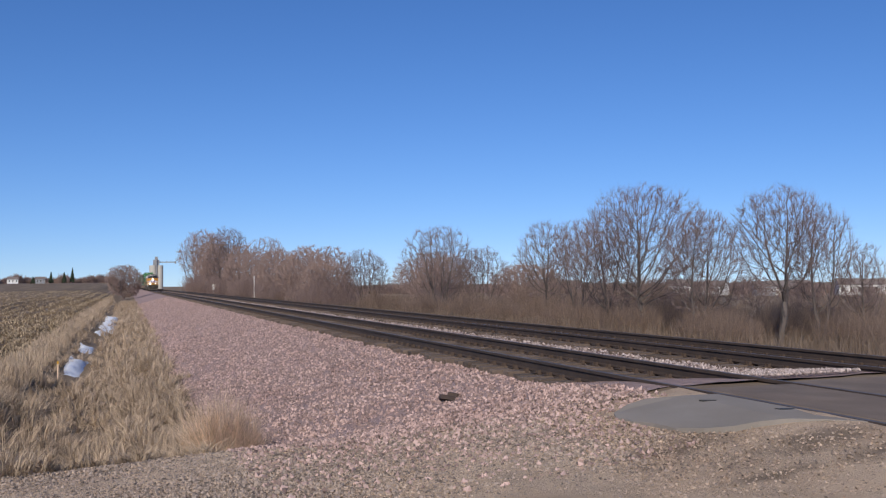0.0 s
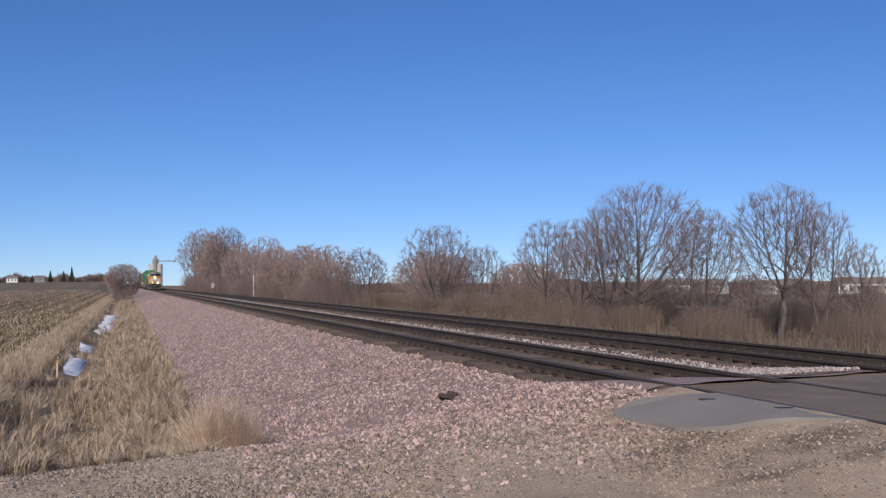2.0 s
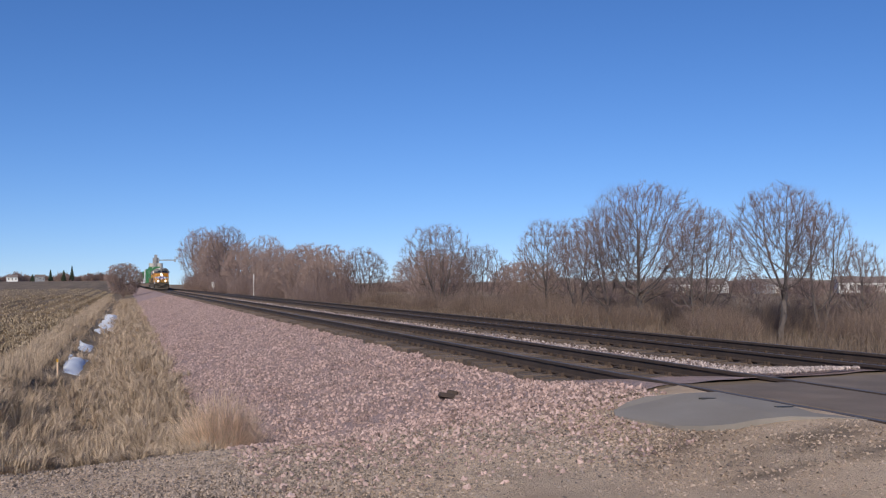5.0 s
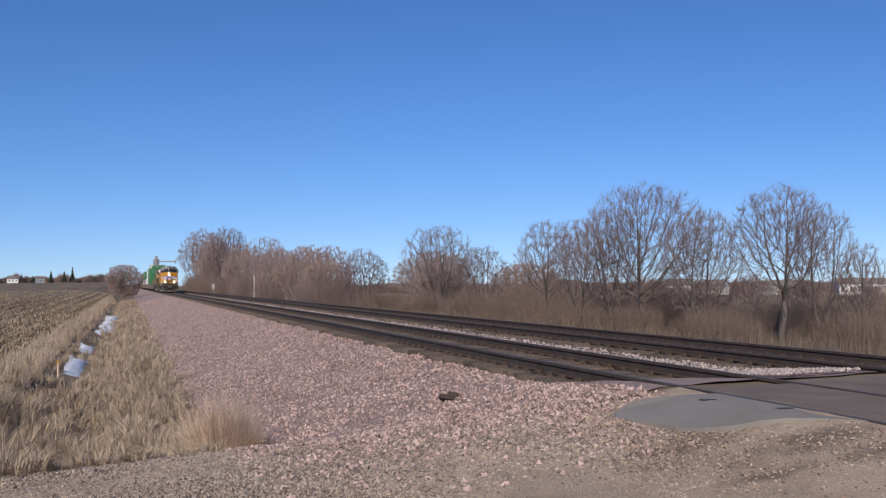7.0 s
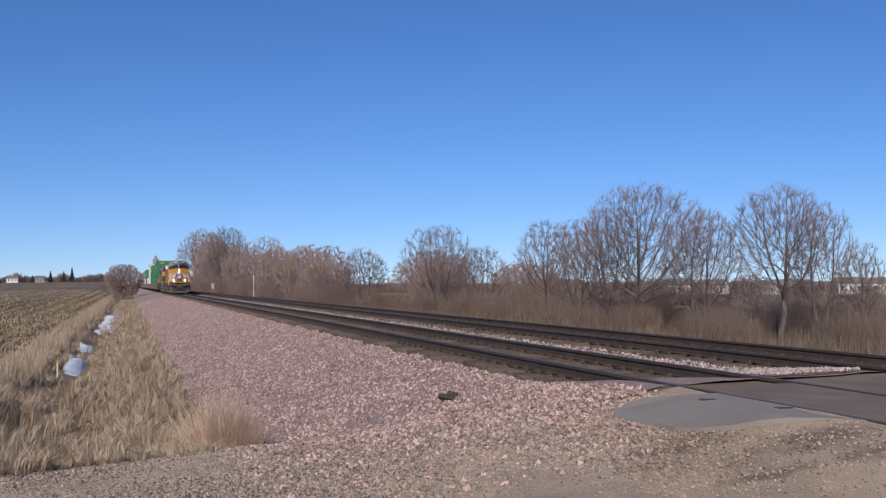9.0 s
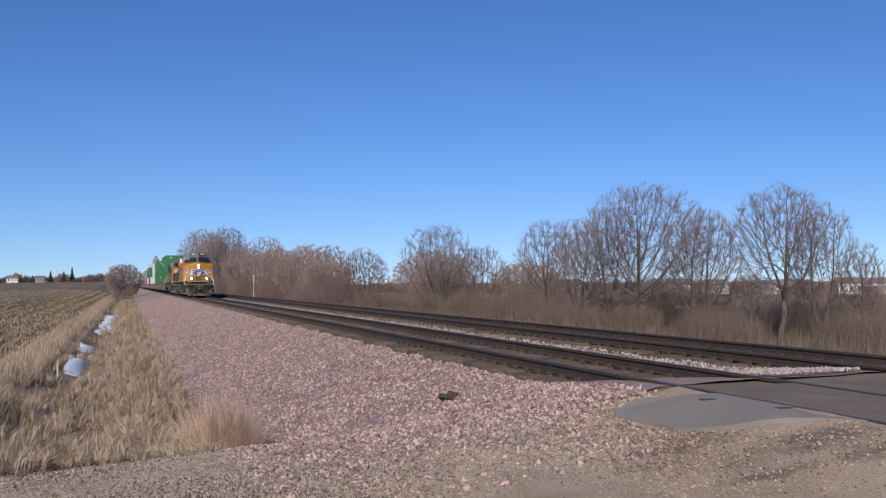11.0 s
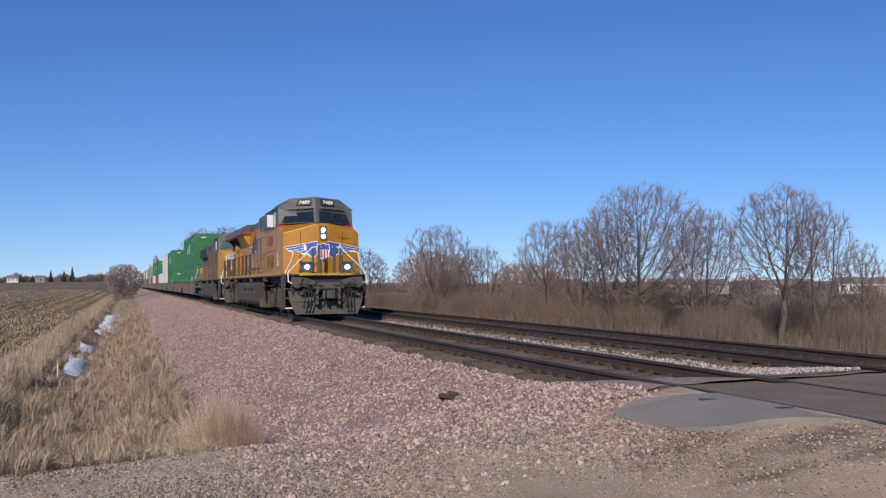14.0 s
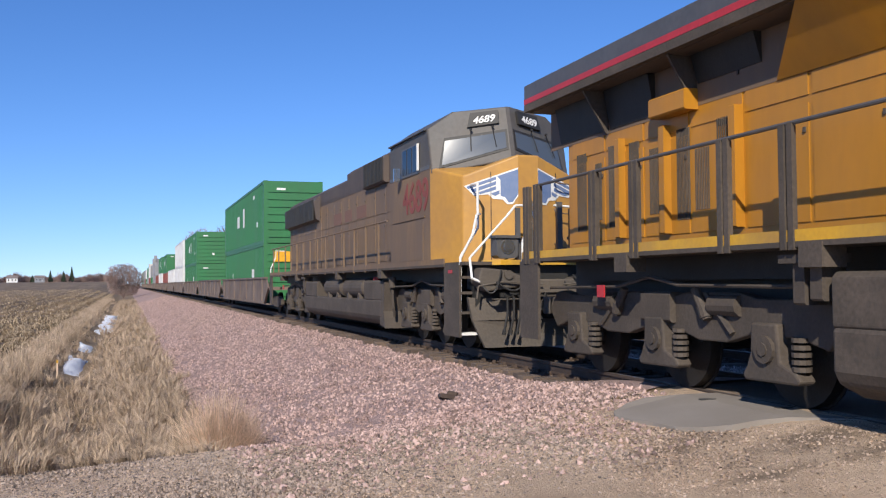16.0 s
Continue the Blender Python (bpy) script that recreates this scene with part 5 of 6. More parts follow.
        g = Geo()
        g.cyl((0, 8.9, 4.36), (0, 9.6, 4.56), 0.16, 10).box(-0.5, 0.5, 9.9, 10.9, 4.36, 4.5).box(-0.35, 0.35, 6.6, 8.0, 4.48, 4.58)
        P("exhaust_stack", g, M_GREY, root)
    else:
        for s in (-1, 1):
            x = s * hx
            P("radiator_flare", Geo().ext([(s * 0.9, 3.35), (s * 1.12, 3.5), (s * 1.2, 4.1), (s * 0.95, 4.32), (0, 4.36), (0, 3.4)], "y", 12.1, hy1 + 0.03), M_SOOT_SHADE, root)
            shade_slats(*louvre(root, s * 1.2, 12.2, hy1 - 0.1, 3.46, 4.16, 24, True, "radiator_grille"), M_BLACK)
            P("intake_box", Geo().box(*sorted((s * 0.9, s * 1.12)), 5.05, 6.8, 3.84, 4.52, c=0.04), M_SOOT_SHADE, root)
            shade_slats(*louvre(root, s * 1.12, 5.12, 6.72, 3.88, 4.48, 14, True, "intake_grille"), M_BLACK)
        P("exhaust_stack", Geo().box(-0.3, 0.3, 7.5, 8.5, 4.36, 4.62, c=0.05), M_GREY, root)
        for a, w in ((6.9, 0.9), (8.3, 0.7), (9.4, 0.9)):
            P("faded_lettering", Geo().box(-0.997, -0.985, a, a + w, 3.12, 3.46), M_TWO_RED, root, "worn red lettering, too faded to read")
        P("center_headlight", Geo().box(-0.14, 0.14, 1.05, 1.25, 4.62, 4.78, c=0.03), M_GREY, root)
        for k in (-0.07, 0.07):
            P("lamp", Geo().cyl((k, 1.055, 4.7), (k, 1.03, 4.7), 0.055, 12), M_REFL, root)
    # lamps
    if not wide_glass:
        hl = P("headlight", Geo().box(-0.13, 0.13, -0.045, 0.05, 2.99, 3.55, c=0.04), M_GREY, root, "twin headlight housing")
        for z in (3.13, 3.38):
            P("reflector", Geo().cyl((0, -0.04, z), (0, -0.055, z), 0.11, 18), M_REFL, hl, "chrome lamp ring")
            P("lamp", Geo().cyl((0, -0.055, z), (0, -0.066, z), 0.072, 16), M_LAMP, hl, "lit headlamp")
    for s in (-1, 1):
        d = P("ditch_light", Geo().box(s * 0.76 - 0.2, s * 0.76 + 0.2, -0.80, -0.5, 1.72, 2.12, c=0.05).box(s * 0.76 - 0.23, s * 0.76 + 0.23, -0.84, -0.5, 2.08, 2.13), M_GREY, root, "grey ditch light box")
        P("reflector", Geo().cyl((s * 0.76, -0.80, 1.92), (s * 0.76, -0.812, 1.92), 0.13, 18), M_REFL, d, "chrome lamp ring")
        P("lamp", Geo().cyl((s * 0.76, -0.81, 1.92), (s * 0.76, -0.826, 1.92), 0.078, 16), M_LAMP if not wide_glass else M_REFL, d)
    # front end: deck edge, anticlimber, plough, coupler, hoses, steps
    P("deck_edge", Geo().ext([(-1.15, -0.62), (-0.9, -0.82), (0.9, -0.82), (1.15, -0.62), (1.15, -0.5), (-1.15, -0.5)], "z", 1.60, 1.69), M_SILL, root, "bright yellow deck edge")
    bevel(P("anticlimber", Geo().ext([(-1.3, 1.55), (-1.36, 1.3), (-1.2, 1.12), (-0.6, 1.2), (-0.35, 1.02), (0.35, 1.02), (0.6, 1.2), (1.2, 1.12), (1.36, 1.3), (1.3, 1.55), (0.8, 1.5), (0.4, 1.34), (-0.4, 1.34), (-0.8, 1.5)], "y", -0.92, -0.5), M_PILOT, root, "dirty grey anticlimber"), 0.03)
    P("end_plate", Geo().box(-1.3, 1.3, -0.62, -0.45, 0.6, 1.62), M_BLACK, root)
    plough = [(-1.42, 1.02), (-0.5, 0.98), (-0.5, 0.62), (0.5, 0.62), (0.5, 0.98), (1.42, 1.02), (1.36, 0.6), (1.16, 0.12), (-1.16, 0.12), (-1.36, 0.6)]
    g = Geo()
    m = len(plough)
    g.add([(x, -0.78 - 0.12 * (1.02 - z) + 0.14 * abs(x), z) for x, z in plough] + [(x, -0.70 - 0.12 * (1.02 - z) + 0.14 * abs(x), z) for x, z in plough],
          [tuple(range(m)), tuple(range(m, 2 * m))[::-1]] + [(i, m + i, m + (i + 1) % m, (i + 1) % m) for i in range(m)])
    P("plough", g, M_PILOT, root, "grey steel snow plough with worn edge")
    g = Geo().box(-0.14, 0.14, -1.05, -0.5, 0.74, 1.0, c=0.04).ext([(-0.2, -1.0), (0.16, -1.0), (0.22, -1.2), (0.06, -1.26), (0.1, -1.12), (-0.12, -1.12), (-0.18, -1.28), (-0.26, -1.2)], "z", 0.72, 1.02)
    bevel(P("coupler", g, M_PILOT, root, "knuckle coupler"), 0.02)
    P("coupler_box", Geo().box(-0.46, -0.36, -0.98, -0.6, 0.5, 1.1).box(0.36, 0.46, -0.98, -0.6, 0.5, 1.1).box(-0.46, 0.46, -0.98, -0.6, 1.1, 1.16), M_PILOT, root)
    for s in (-1, 1):
        for k in range(3):
            x = s * (0.62 + k * 0.12)
            P("air_hose", Geo().tube([(x, -0.84, 1.08), (x, -1.0, 1.02), (x, -1.0, 0.72), (x + 0.05 * s, -0.98, 0.44)], 0.022, 7).cyl((x + 0.05 * s, -0.98, 0.44), (x + 0.06 * s, -0.97, 0.36), 0.034, 6), M_BLACK, root)
        P("uncoupling_lever", Geo().tube([(s * 0.2, -1.0, 1.24), (s * 0.9, -0.98, 1.3), (s * 1.35, -0.9, 1.22), (s * 1.38, -0.9, 1.0)], 0.016, 6), M_PILOT, root)
        P("jumper", Geo().cyl((s * 0.8, -0.95, 1.42), (s * 0.8, -0.80, 1.42), 0.085, 10), M_PILOT, root)
        P("hose_bracket", Geo().box(s * 0.74 - 0.2, s * 0.74 + 0.2, -0.9, -0.84, 1.02, 1.1), M_BLACK, root)
        for k, (x0, z0, x1, z1, sag) in enumerate(((0.25, 1.3, 0.62, 1.02, 0.28), (0.4, 1.42, 1.05, 1.3, 0.22), (0.95, 1.5, 1.3, 1.22, 0.25), (0.12, 1.1, 0.55, 0.86, 0.3))):
            pts = []
            for i in range(9):
                t = i / 8
                pts.append((s * (x0 + (x1 - x0) * t), -0.96 - 0.08 * math.sin(math.pi * t), z0 + (z1 - z0) * t - sag * math.sin(math.pi * t)))
            P("cable", Geo().tube(pts, 0.016 + 0.004 * (k % 2), 6), M_BLACK, root, "slack black hose")
        P("foot_board", Geo().box(*sorted((s * 0.62, s * 1.1)), -1.0, -0.84, 0.98, 1.0), M_PILOT, root)
        P("valve", Geo().cyl((s * 0.55, -0.99, 1.18), (s * 0.55, -0.9, 1.18), 0.05, 8).box(*sorted((s * 0.5, s * 0.6)), -1.02, -0.98, 1.1, 1.14), M_UNDER, root)
        # step well
        P("step_panel", Geo().box(*sorted((s * 1.50, s * 1.54)), -0.45, 0.30, 0.30, 1.60), M_UNDER, root, "grey step side panel")
        P("step_back", Geo().box(*sorted((s * 1.18, s * 1.5)), 0.1, 0.14, 0.3, 1.6), M_BLACK, root)
        for z in (0.34, 0.72, 1.08, 1.36):
            P("step", Geo().box(*sorted((s * 1.16, s * 1.5)), -0.46, -0.12, z, z + 0.035).box(*sorted((s * 1.16, s * 1.5)), -0.475, -0.46, z - 0.005, z + 0.045), M_WHITE if z == 0.34 else M_UNDER, root)
        P("red_marker", Geo().box(*sorted((s * 1.54, s * 1.546)), -0.1, 0.1, 1.46, 1.52), M_RED, root)
        P("handrail_outer", Geo().tube([(s * 1.5, -0.35, 0.95), (s * 1.5, -0.42, 1.72), (s * 1.3, -0.5, 2.15), (s * 1.22, -0.5, 2.5), (s * 1.0, -0.1, 2.56)], 0.022, 8), M_WHITE, root, "white safety handrail")
        if wide_glass:
            P("handrail_tall", Geo().tube([(s * 1.5, -0.4, 0.45), (s * 1.5, -0.42, 1.75), (s * 1.12, -0.3, 2.3), (s * 1.12, -0.3, 3.1), (s * 1.05, 0.2, 3.14)], 0.024, 8), M_WHITE, root, "white safety handrail")
        P("handrail_inner", Geo().tube([(s * 1.32, -0.9, 1.3), (s * 1.46, -0.88, 1.36), (s * 1.46, -0.78, 1.72), (s * 1.0, -0.72, 2.2), (s * 0.7, -0.66, 2.5), (s * 0.55, -0.66, 2.68), (s * 0.2, -0.66, 2.7)], 0.022, 8), M_WHITE, root, "white safety handrail")
        P("gate_post", Geo().box(*sorted((s * 0.24, s * 0.34)), -0.72, -0.64, 1.66, 2.76).box(*sorted((s * 0.48, s * 0.56)), -0.72, -0.66, 1.66, 2.64), M_GREY, root)
        # side handrail: low along the rear, high beside the front of the hood
        xr = s * 1.53
        hi0, hi1 = (6.75, 7.45) if not wide_glass else (3.6, 3.9)
        end = length - 0.4
        top_r = 3.32 if not wide_glass else 2.72
        P("side_handrail", Geo().tube([(xr, y1 + 0.05, top_r), (xr, hi0, top_r), (xr, hi1, 2.72), (xr, end, 2.70)], 0.022, 8), M_GREY if not wide_glass else yel, root, "dusty side handrail")
        lows = (8.1, 9.35, 10.6, 11.95, 13.54, 14.3, 15.7, 16.52, 17.9, 18.2) if not wide_glass else (4.2, 5.2, 6.2, 7.2, 8.2, 9.2, 10.2, 11.2, 12.2, 13.2, 14.2, 15.2, 16.5, 17.6)
        w = 0.045 if not wide_glass else 0.025
        for a in lows:
            g = Geo()
            if wide_glass:
                g.box(*sorted((xr - s * 0.02, xr + s * 0.02)), a - w, a + w, 1.56, 2.71)
            else:
                g.box(*sorted((xr, xr + s * 0.03)), a - w - 0.03, a - w + 0.03, 1.56, 2.71).box(*sorted((xr, xr + s * 0.03)), a + w - 0.03, a + w + 0.03, 1.56, 2.71).box(*sorted((xr - s * 0.05, xr)), a - w, a + w, 1.56, 2.71)
            P("stanchion", g, M_UNDER if not wide_glass else yel, root)
        if not wide_glass:
            for a in (4.95, 5.95, 6.75):
                P("stanchion", Geo().box(*sorted((xr - s * 0.02, xr + s * 0.02)), a - 0.05, a + 0.05, 2.3, 3.33), M_GREY, root)
        # rear steps
        P("rear_step_panel", Geo().box(*sorted((s * 1.50, s * 1.54)), length - 0.5, length + 0.02, 0.45, 1.6), M_UNDER, root)
        P("rear_handrail", Geo().tube([(s * 1.5, length, 0.6), (s * 1.5, length, 1.9), (s * 1.3, length, 2.4), (s * 1.3, length - 0.1, 2.7)], 0.022, 8), M_WHITE, root, "white safety handrail")
    g = Geo()
    for k in (-0.5, -0.2, 0.2, 0.5, 0.8):
        g.box(k - 0.03, k + 0.03, length - 0.04, length, 1.66, 2.7)
    P("rear_gate", g, M_GREY, root)
    P("rear_coupler", Geo().box(-0.13, 0.13, length - 0.4, length + 0.75, 0.74, 1.0, c=0.04), M_UNDER, root)
    # tank and air reservoirs
    ty0, ty1 = (5.6, 13.2) if not wide_glass else (4.0, 12.2)
    tank = [(-1.46, 0.88), (-1.46, 0.50), (-1.40, 0.38), (-1.16, 0.26), (1.16, 0.26), (1.40, 0.38), (1.46, 0.50), (1.46, 0.88), (0.95, 0.9), (-0.95, 0.9)]
    bevel(P("fuel_tank", Geo().ext(tank, "y", ty0 + 0.2, ty1), M_UNDER, root, "large dusty grey fuel tank"), 0.04)
    for s in (-1, 1):
        for a, b in ((ty0 + 0.2, ty0 + 1.6), (ty1 - 1.6, ty1)):
            bevel(P("tank_shoulder", Geo().box(*sorted((s * 0.9, s * 1.455)), a, b, 0.84, 1.36, c=0.05), M_UNDER, root), 0.02)
        for a in (ty0 + 1.75, ty0 + 3.85):
            g = Geo().cyl((s * 1.2, a + 0.08, 1.17), (s * 1.2, a + 1.82, 1.17), 0.265, 20).cyl((s * 1.2, a, 1.17), (s * 1.2, a + 0.08, 1.17), 0.18, 20, 0.265).cyl((s * 1.2, a + 1.82, 1.17), (s * 1.2, a + 1.92, 1.17), 0.265, 20, 0.18)
            r = P("air_reservoir", g, M_UNDER, root, "round air reservoir")
            for k in (0.4, 1.4):
                P("bracket", Geo().ext([(a + k - 0.12, 0.86), (a + k + 0.12, 0.86), (a + k + 0.03, 1.04), (a + k - 0.03, 1.04)], "x", *sorted((s * 1.34, s * 1.44))), M_UNDER, r)
        P("tank_end", Geo().ext([(ty0, 1.30), (ty0 + 0.35, 1.36), (ty0 + 0.35, 0.3), (ty0 - 0.02, 0.22), (ty0 + 0.1, 0.62)], "x", *sorted((s * 0.9, s * 1.45))), M_UNDER, root)
        P("filler", Geo().cyl((s * 1.3, ty0 - 0.12, 1.18), (s * 1.3, ty0 - 0.12, 1.42), 0.09, 10).tube([(s * 1.3, ty0 - 0.1, 1.2), (s * 1.3, ty0 - 0.15, 0.7), (s * 1.25, ty0 - 0.1, 0.5)], 0.03, 6), M_UNDER, root)
        P("red_cap", Geo().cyl((s * 1.3, ty0 + 1.05, 1.36), (s * 1.3, ty0 + 1.05, 1.44), 0.09, 10), M_RED, root)
        P("valve_box", Geo().box(*sorted((s * 1.2, s * 1.46)), ty1 + 0.08, ty1 + 0.2, 1.1, 1.5, c=0.02).box(*sorted((s * 1.2, s * 1.46)), ty1 + 0.26, ty1 + 0.38, 1.06, 1.5, c=0.02).box(*sorted((s * 1.2, s * 1.5)), ty1 + 0.02, ty1 + 0.5, 1.44, 1.52), M_UNDER, root)
        P("flag_marker", Geo().box(*sorted((s * 1.3, s * 1.32)), 16.65, 16.8, 1.08, 1.24), M_RED, root)
    fa = (1.0, 2.65, 4.3) if not wide_glass else (0.9, 2.1, 3.3)
    ra = (14.17, 15.82, 17.5) if not wide_glass else (13.2, 14.7, 16.2)
    truck(root, fa, "front")
    truck(root, ra, "rear")
    if building:
        text_part("BUILDING AMERICA", 0.2, side_at(-1.016, 5.85, 3.09), M_BLACK, root, "lettering", "dark slogan lettering", 0.95)
        sh = [(4.78, 3.34), (4.66, 3.28), (4.53, 3.38), (4.40, 3.28), (4.28, 3.34), (4.26, 3.06), (4.32, 2.78), (4.53, 2.65), (4.74, 2.78), (4.80, 3.06)]
        b = P("side_shield", Geo().ext(sh, "x", -1.022, -1.0), M_WHITE, root, "blue shield with red and white stripes")
        P("shield_field", Geo().ext([(4.76, 3.32), (4.66, 3.26), (4.53, 3.36), (4.40, 3.26), (4.30, 3.32), (4.28, 3.08), (4.78, 3.08)], "x", -1.028, -1.0), M_BLUE, b)
        g = Geo()
        for k in range(4):
            g.box(-1.028, -1.0, 4.32 + k * 0.12, 4.37 + k * 0.12, 2.76, 3.05)
        P("shield_stripe", g, M_RED, b)
    if flag:
        def at(u, v):
            wave = 0.10 * math.sin(u * 9 + 0.6) * (0.3 + u)
            return (9.5 - 0.5 * v * (1 - u) + 2.6 * u + 0.05 * v, 3.78 - 0.62 * u + wave - 1.38 * v * (1 - 0.08 * u))
        base = None
        for colour, name, rows, off in ((M_FLAG_WHITE, "flag", [(0, 1)], 0.013), (M_FLAG_RED, "stripe", [(k / 13, (k + 1) / 13) for k in range(0, 13, 2)], 0.017)):
            g = Geo()
            for v0, v1 in rows:
                for k in range(24):
                    u0, u1 = k / 24, (k + 1) / 24
                    p = [at(u0, v0), at(u1, v0), at(u1, v1), at(u0, v1)]
                    g.add([(-1.0 - off, y, z) for y, z in p], [(0, 1, 2, 3)])
            o = P(name, g, colour, base or root, "waving flag painted on the hood" if not base else "")
            base = base or o
        g = Geo()
        for k in range(10):
            u0, u1 = k / 24, (k + 1) / 24
            p = [at(u0, 0), at(u1, 0), at(u1, 7 / 13), at(u0, 7 / 13)]
            g.add([(-1.021, y, z) for y, z in p], [(0, 1, 2, 3)])
        P("canton", g, mat("navy_paint", (0.03, 0.05, 0.15)), base)
        g = Geo()
        for i in range(6):
            for j in range(7):
                y, z = at(0.03 + i * 0.068, 0.04 + j * 0.07)
                g.add([(-1.024, y + 0.028 * math.cos(a * math.pi / 2.5), z + 0.028 * math.sin(a * math.pi / 2.5)) for a in range(5)], [(0, 1, 2, 3, 4)])
        tagged(P("star", g, M_FLAG_WHITE, base), kind="stuff")
        P("flag_pole", Geo().cyl((-1.02, 9.62, 3.95), (-1.02, 8.8, 2.05), 0.018, 6), M_REFL, base)
    return root


def container(colour, length, height, label, logo=None):
    root = tagged(new("container"), label, "container", group="containers on the train")
    w = 1.28
    body = part("body", Geo().box(-w, w, 0, length, 0.02, height), colour, root)
    for s in (-1, 1):
        g = Geo()
        for y in steps((0.2, length - 0.35, 0.34)):
            g.ext([(s * w, y), (s * (w + 0.03), y + 0.05), (s * (w + 0.03), y + 0.14), (s * w, y + 0.19)], "z", 0.16, height - 0.12)
        part("side_rib", g, colour, root)
        part("rail_top", Geo().box(*sorted((s * (w - 0.04), s * (w + 0.035))), 0, length, height - 0.1, height + 0.01).box(*sorted((s * (w - 0.04), s * (w + 0.035))), 0, length, 0.0, 0.15), colour, root)
        for y in (0.0, length - 0.16):
            part("corner_post", Geo().box(*sorted((s * (w - 0.14), s * (w + 0.04))), y - 0.02, y + 0.18, 0.0, height + 0.015, c=0.01), colour, root)
    for k in range(7):
        z = 0.28 + k * (height - 0.45) / 7
        part("front_rib", Geo().box(-w + 0.14, w - 0.14, -0.045, 0.01, z, z + 0.12, c=0.03), colour, root)
    if logo:
        for y, z, a, b in logo:
            part("logo", Geo().box(-w - 0.036, -w - 0.03, y * length, y * length + a, z * height, z * height + b), M_WHITE, root, "plain white company mark")
        part("front_mark", Geo().box(-0.75, -0.35, -0.052, -0.046, height - 0.42, height - 0.32), M_WHITE, root)
        part("front_badge", Geo().cyl((0.1, -0.046, height * 0.3), (0.1, -0.052, height * 0.3), 0.10, 14), M_WHITE, root)
    return root


def well_car(length, label):
    root = tagged(new("well_car"), label, "rail car", group="well cars of the train")
    for s in (-1, 1):
        prof = [(0.9, 1.55), (length - 0.9, 1.55), (length - 0.25, 1.1), (length - 1.3, 0.42), (1.3, 0.42), (0.25, 1.1)]
        part("side_sill", Geo().ext(prof, "x", *sorted((s * 1.32, s * 1.40))), M_WELL, root)
        part("top_chord", Geo().box(*sorted((s * 1.30, s * 1.45)), 0.8, length - 0.8, 1.52, 1.6).box(*sorted((s * 1.30, s * 1.45)), 1.3, length - 1.3, 0.40, 0.48), M_WELL, root)
        for y in steps((1.6, length - 1.6, 2.3)):
            part("side_stake", Geo().box(*sorted((s * 1.40, s * 1.44)), y, y + 0.1, 0.45, 1.55), M_WELL, root)
    part("floor", Geo().box(-1.32, 1.32, 1.2, length - 1.2, 0.36, 0.44), M_WELL, root)
    for y in (-0.25, length - 0.85):
        part("end_platform", Geo().box(-1.35, 1.35, y, y + 1.1, 1.02, 1.16), M_WELL, root)
    for y in (-0.9, 0.9):
        part("wheelset", Geo().cyl((-0.85, y, 0.46), (0.85, y, 0.46), 0.09, 8).cyl((-0.80, y, 0.46), (-0.68, y, 0.46), 0.46, 18).cyl((0.68, y, 0.46), (0.80, y, 0.46), 0.46, 18), M_WHEEL, root, "worn steel wheels")
    for s in (-1, 1):
        part("truck_frame", Geo().ext([(-1.2, 0.6), (-0.5, 0.75), (0.5, 0.75), (1.2, 0.6), (1.2, 0.42), (0.5, 0.3), (-0.5, 0.3), (-1.2, 0.42)], "x", *sorted((s * 0.95, s * 1.08))), M_UNDER, root)
    return root


MOVERS = []


def true_size(root):
    """Brings a vehicle's parts from the plan's grid to their length and height; round parts stay round."""
    for ob in root.children_recursive:
        if any(ob == w for w, _, _ in AXLES):
            continue
        ob.data.transform(Matrix.Diagonal((1, STRETCH, LIFT, 1)))
        for v in ob.data.vertices:
            if v.co.y < 0:
                v.co.y /= STRETCH
        if ob.name.split(".")[0] in ("bearing_cap", "wheelset", "red_cap", "coil_spring"):
            ys, zs = [v.co.y for v in ob.data.vertices], [v.co.z for v in ob.data.vertices]
            if ob.name.startswith("wheelset") or max(ys) - min(ys) < 1:
                c = Vector((0, (max(ys) + min(ys)) / 2, (max(zs) + min(zs)) / 2))
                ob.data.transform(Matrix.Translation(c) @ Matrix.Diagonal((1, 1 / STRETCH, 1, 1)) @ Matrix.Translation(-c))
    return root


lead = locomotive("yellow and grey diesel freight locomotive with lit headlights", M_YELLOW, "7489", False, True, True, True, M_NUMBER)
MOVERS.append((true_size(lead), 0.0, 0.0))
second = locomotive("faded yellow diesel locomotive with dusty grey cab roof", M_YELLOW2, "4689", True, True, False, False, mat("faded_red_number", (0.24, 0.05, 0.045), (0.22, 0.07, 0.05), 0.7))
MOVERS.append((true_size(second), 21.0, 0.0))
PITCH, FIRST = 17.2, 41.0
car = true_size(well_car(17.0, "brown-grey articulated well car with dusty sides"))
cars = [car] + [copy_thing(car, pose(0, 0, 0)) for _ in range(16)]
for i, c in enumerate(cars):
    MOVERS.append((c, FIRST + PITCH * i - (0.6 if i else 0.6), 0.0))
MARK = [(0.42, 0.40, 0.5, 1.0), (0.55, 0.44, 0.8, 0.62), (0.18, 0.8, 0.5, 0.18), (0.12, 0.3, 0.3, 0.25)]
LOW = [(0.2, 0.38, 0.7, 0.55), (0.75, 0.2, 0.2, 0.9)]
top_green = true_size(container(M_GREEN, 14.0, 2.86, "green steel container with a white company mark", MARK))
low_green = true_size(container(M_GREEN, 13.6, 2.68, "green steel container riding low in a well car", LOW))
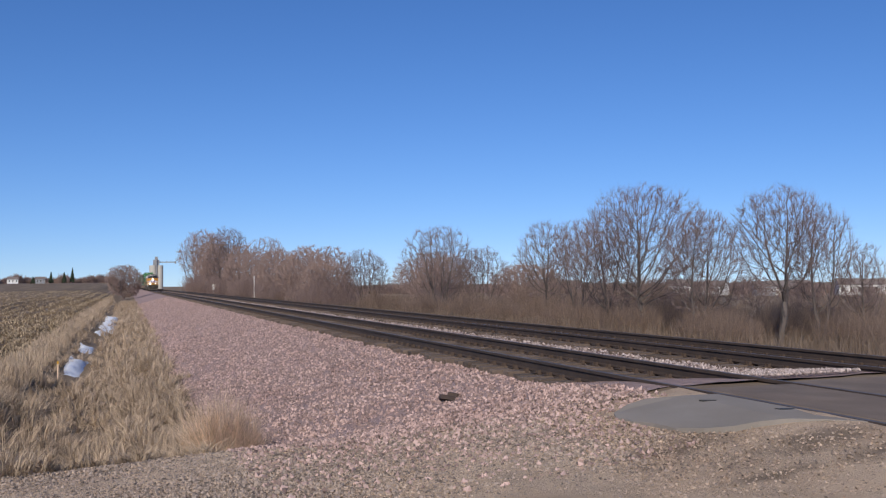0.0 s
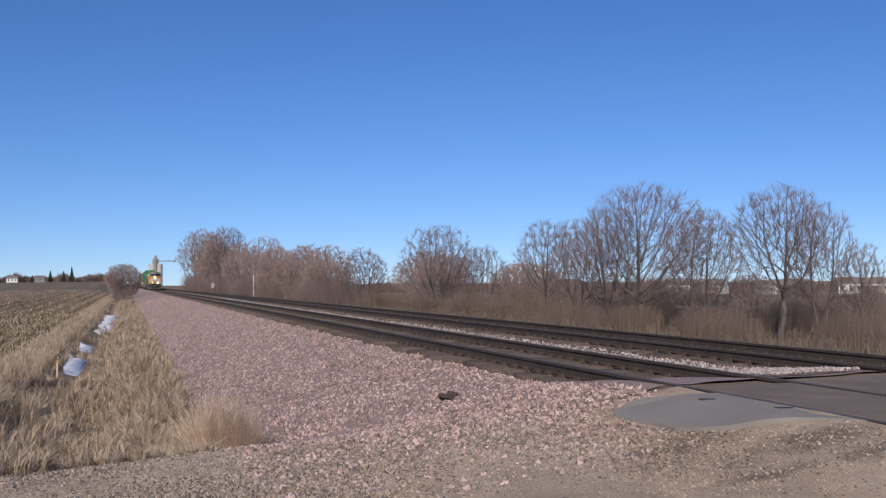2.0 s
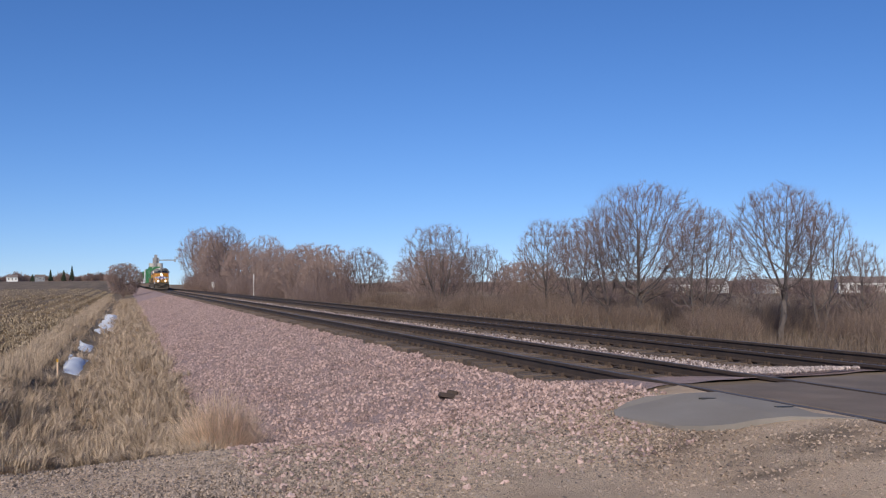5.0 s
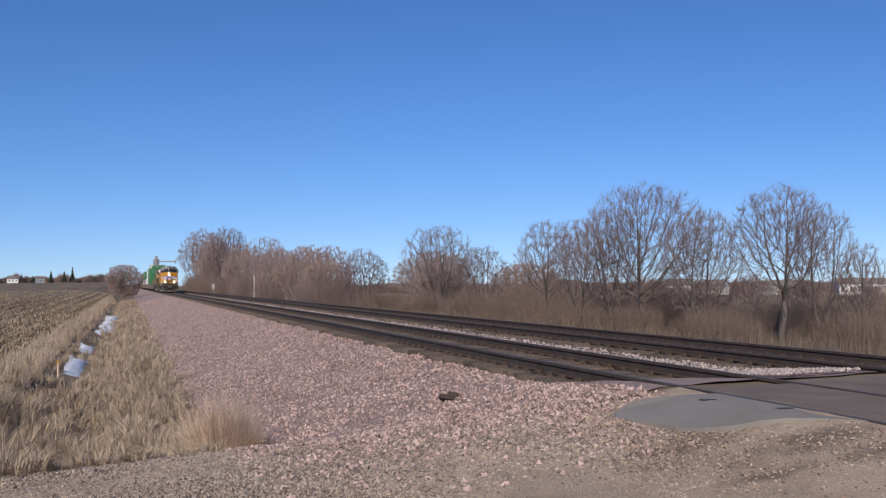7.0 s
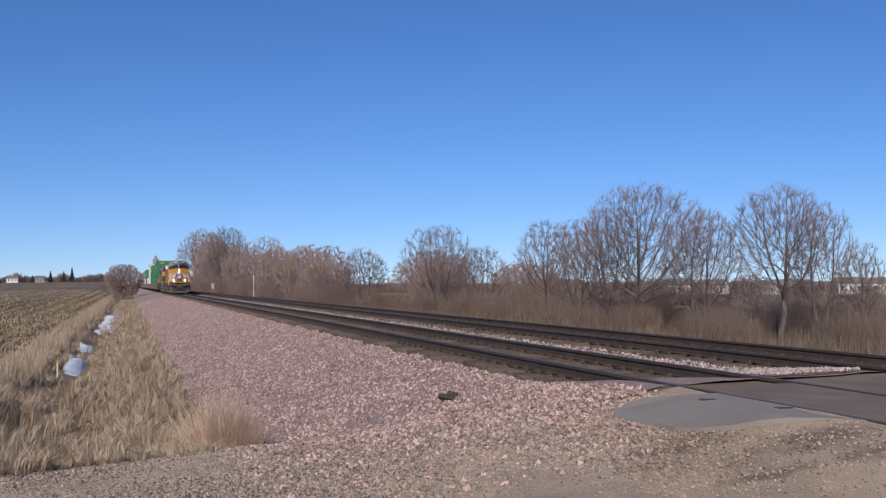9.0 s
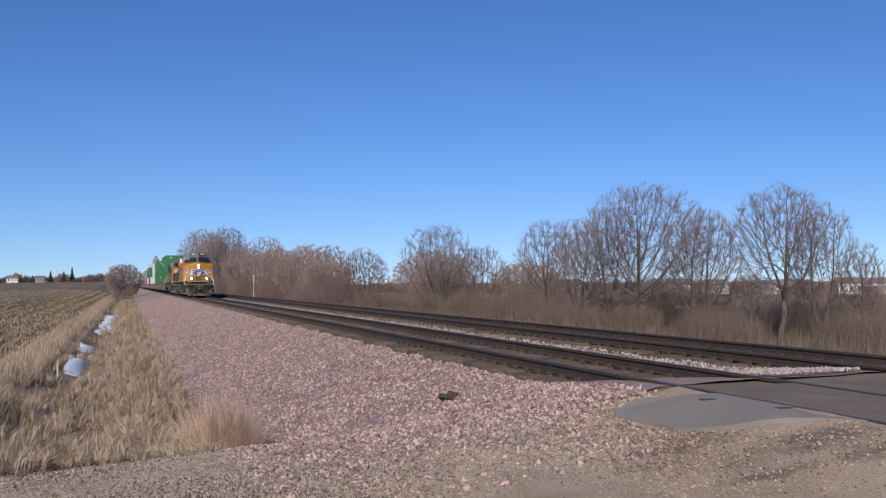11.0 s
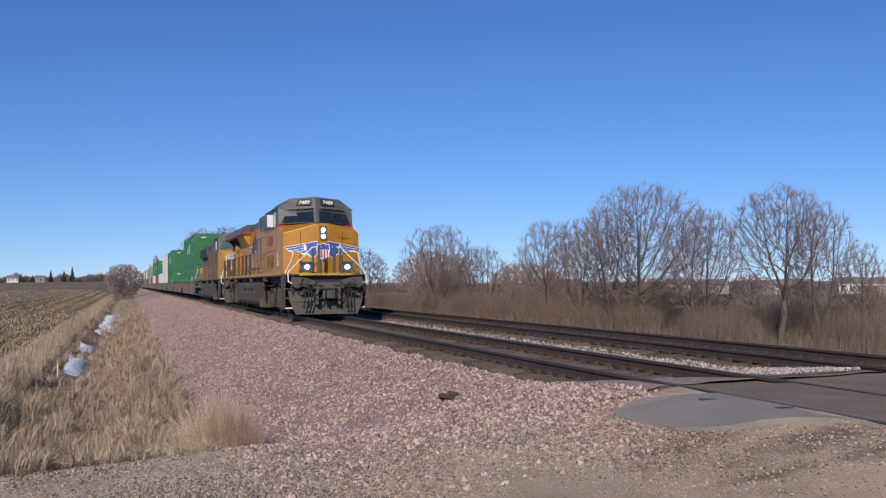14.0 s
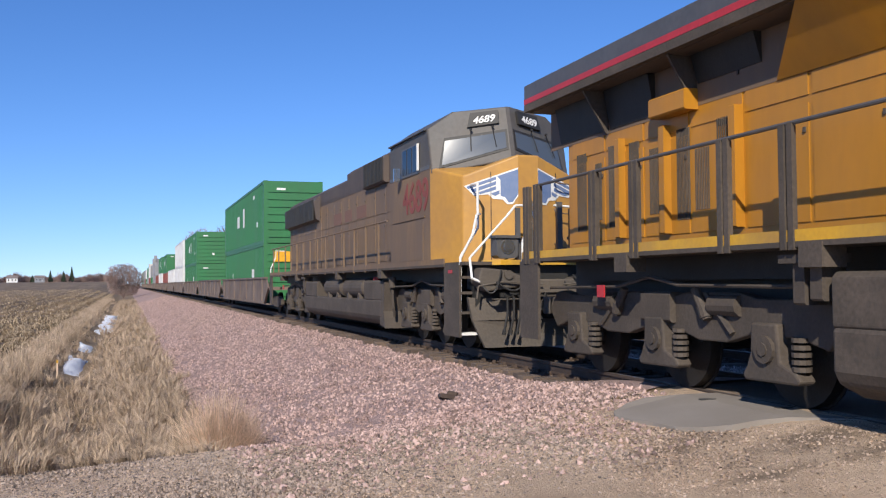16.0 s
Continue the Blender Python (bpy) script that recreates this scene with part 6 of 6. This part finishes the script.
white_box = true_size(container(M_CWHITE, 14.0, 2.86, "white steel container with grimy ribs"))
red_box = true_size(container(M_CRED, 13.0, 2.68, "dull red steel container in a well car"))
grey_box = true_size(container(M_CGREY, 14.0, 2.86, "weathered grey steel container"))
LOADS = [(low_green, top_green), (None, None), (low_green, top_green), (white_box, white_box), (white_box, None), (red_box, top_green), (white_box, top_green), (red_box, None), (grey_box, grey_box),
         (low_green, grey_box), (red_box, white_box), (grey_box, top_green), (low_green, white_box), (red_box, grey_box), (grey_box, grey_box), (low_green, top_green), (grey_box, white_box)]
used = set()
for i, pair in enumerate(LOADS):
    for kind, z in zip(pair, (0.445, 3.15)):
        if kind is None:
            continue
        ob = kind if kind.name not in used else copy_thing(kind, pose(0, 0, 0))
        used.add(kind.name)
        if z > 3 and kind in (top_green, white_box, grey_box):
            z = 0.445 + (2.86 if pair[0] in (white_box, grey_box) else 2.68) + 0.02
        MOVERS.append((ob, FIRST + PITCH * i + 1.2, z))

part("placard", Geo().box(-0.85, -0.1, -0.075, -0.06, 1.8, 2.25), M_ORANGE, low_green, "small orange placard")


# ---- movement ----
RUN = [(0, 232), (2, 209), (4, 184), (6, 156), (7, 140.5), (9, 112.5), (11, 81.5), (11.5, 73), (12, 63.9), (12.5, 54.8), (13, 45.8), (13.5, 36.6), (14, 27.9), (14.5, 18.83), (15, 9.86),
       (15.5, 0.75), (16, -8.92)]


def run_y(t):
    for (a, ya), (b, yb) in zip(RUN, RUN[1:]):
        if t <= b:
            return ya + (yb - ya) * (t - a) / (b - a)
    return RUN[-1][1]


def motions():
    """The train rolls towards the camera; the wheels turn with its way."""
    for ob, off, z in MOVERS:
        walk(ob, [(t, pose(XC, along(XC - 0.8, y + off), z * LIFT)) for t, y in RUN])
    for w, ay, r in AXLES:
        rows = []
        for k in range(481):
            t = k / 30
            turn = math.degrees(STRETCH * (run_y(t) - run_y(0)) / r)
            rows.append((t, pose(0, ay * STRETCH, r, -turn)))
        walk(w, rows)


motions()
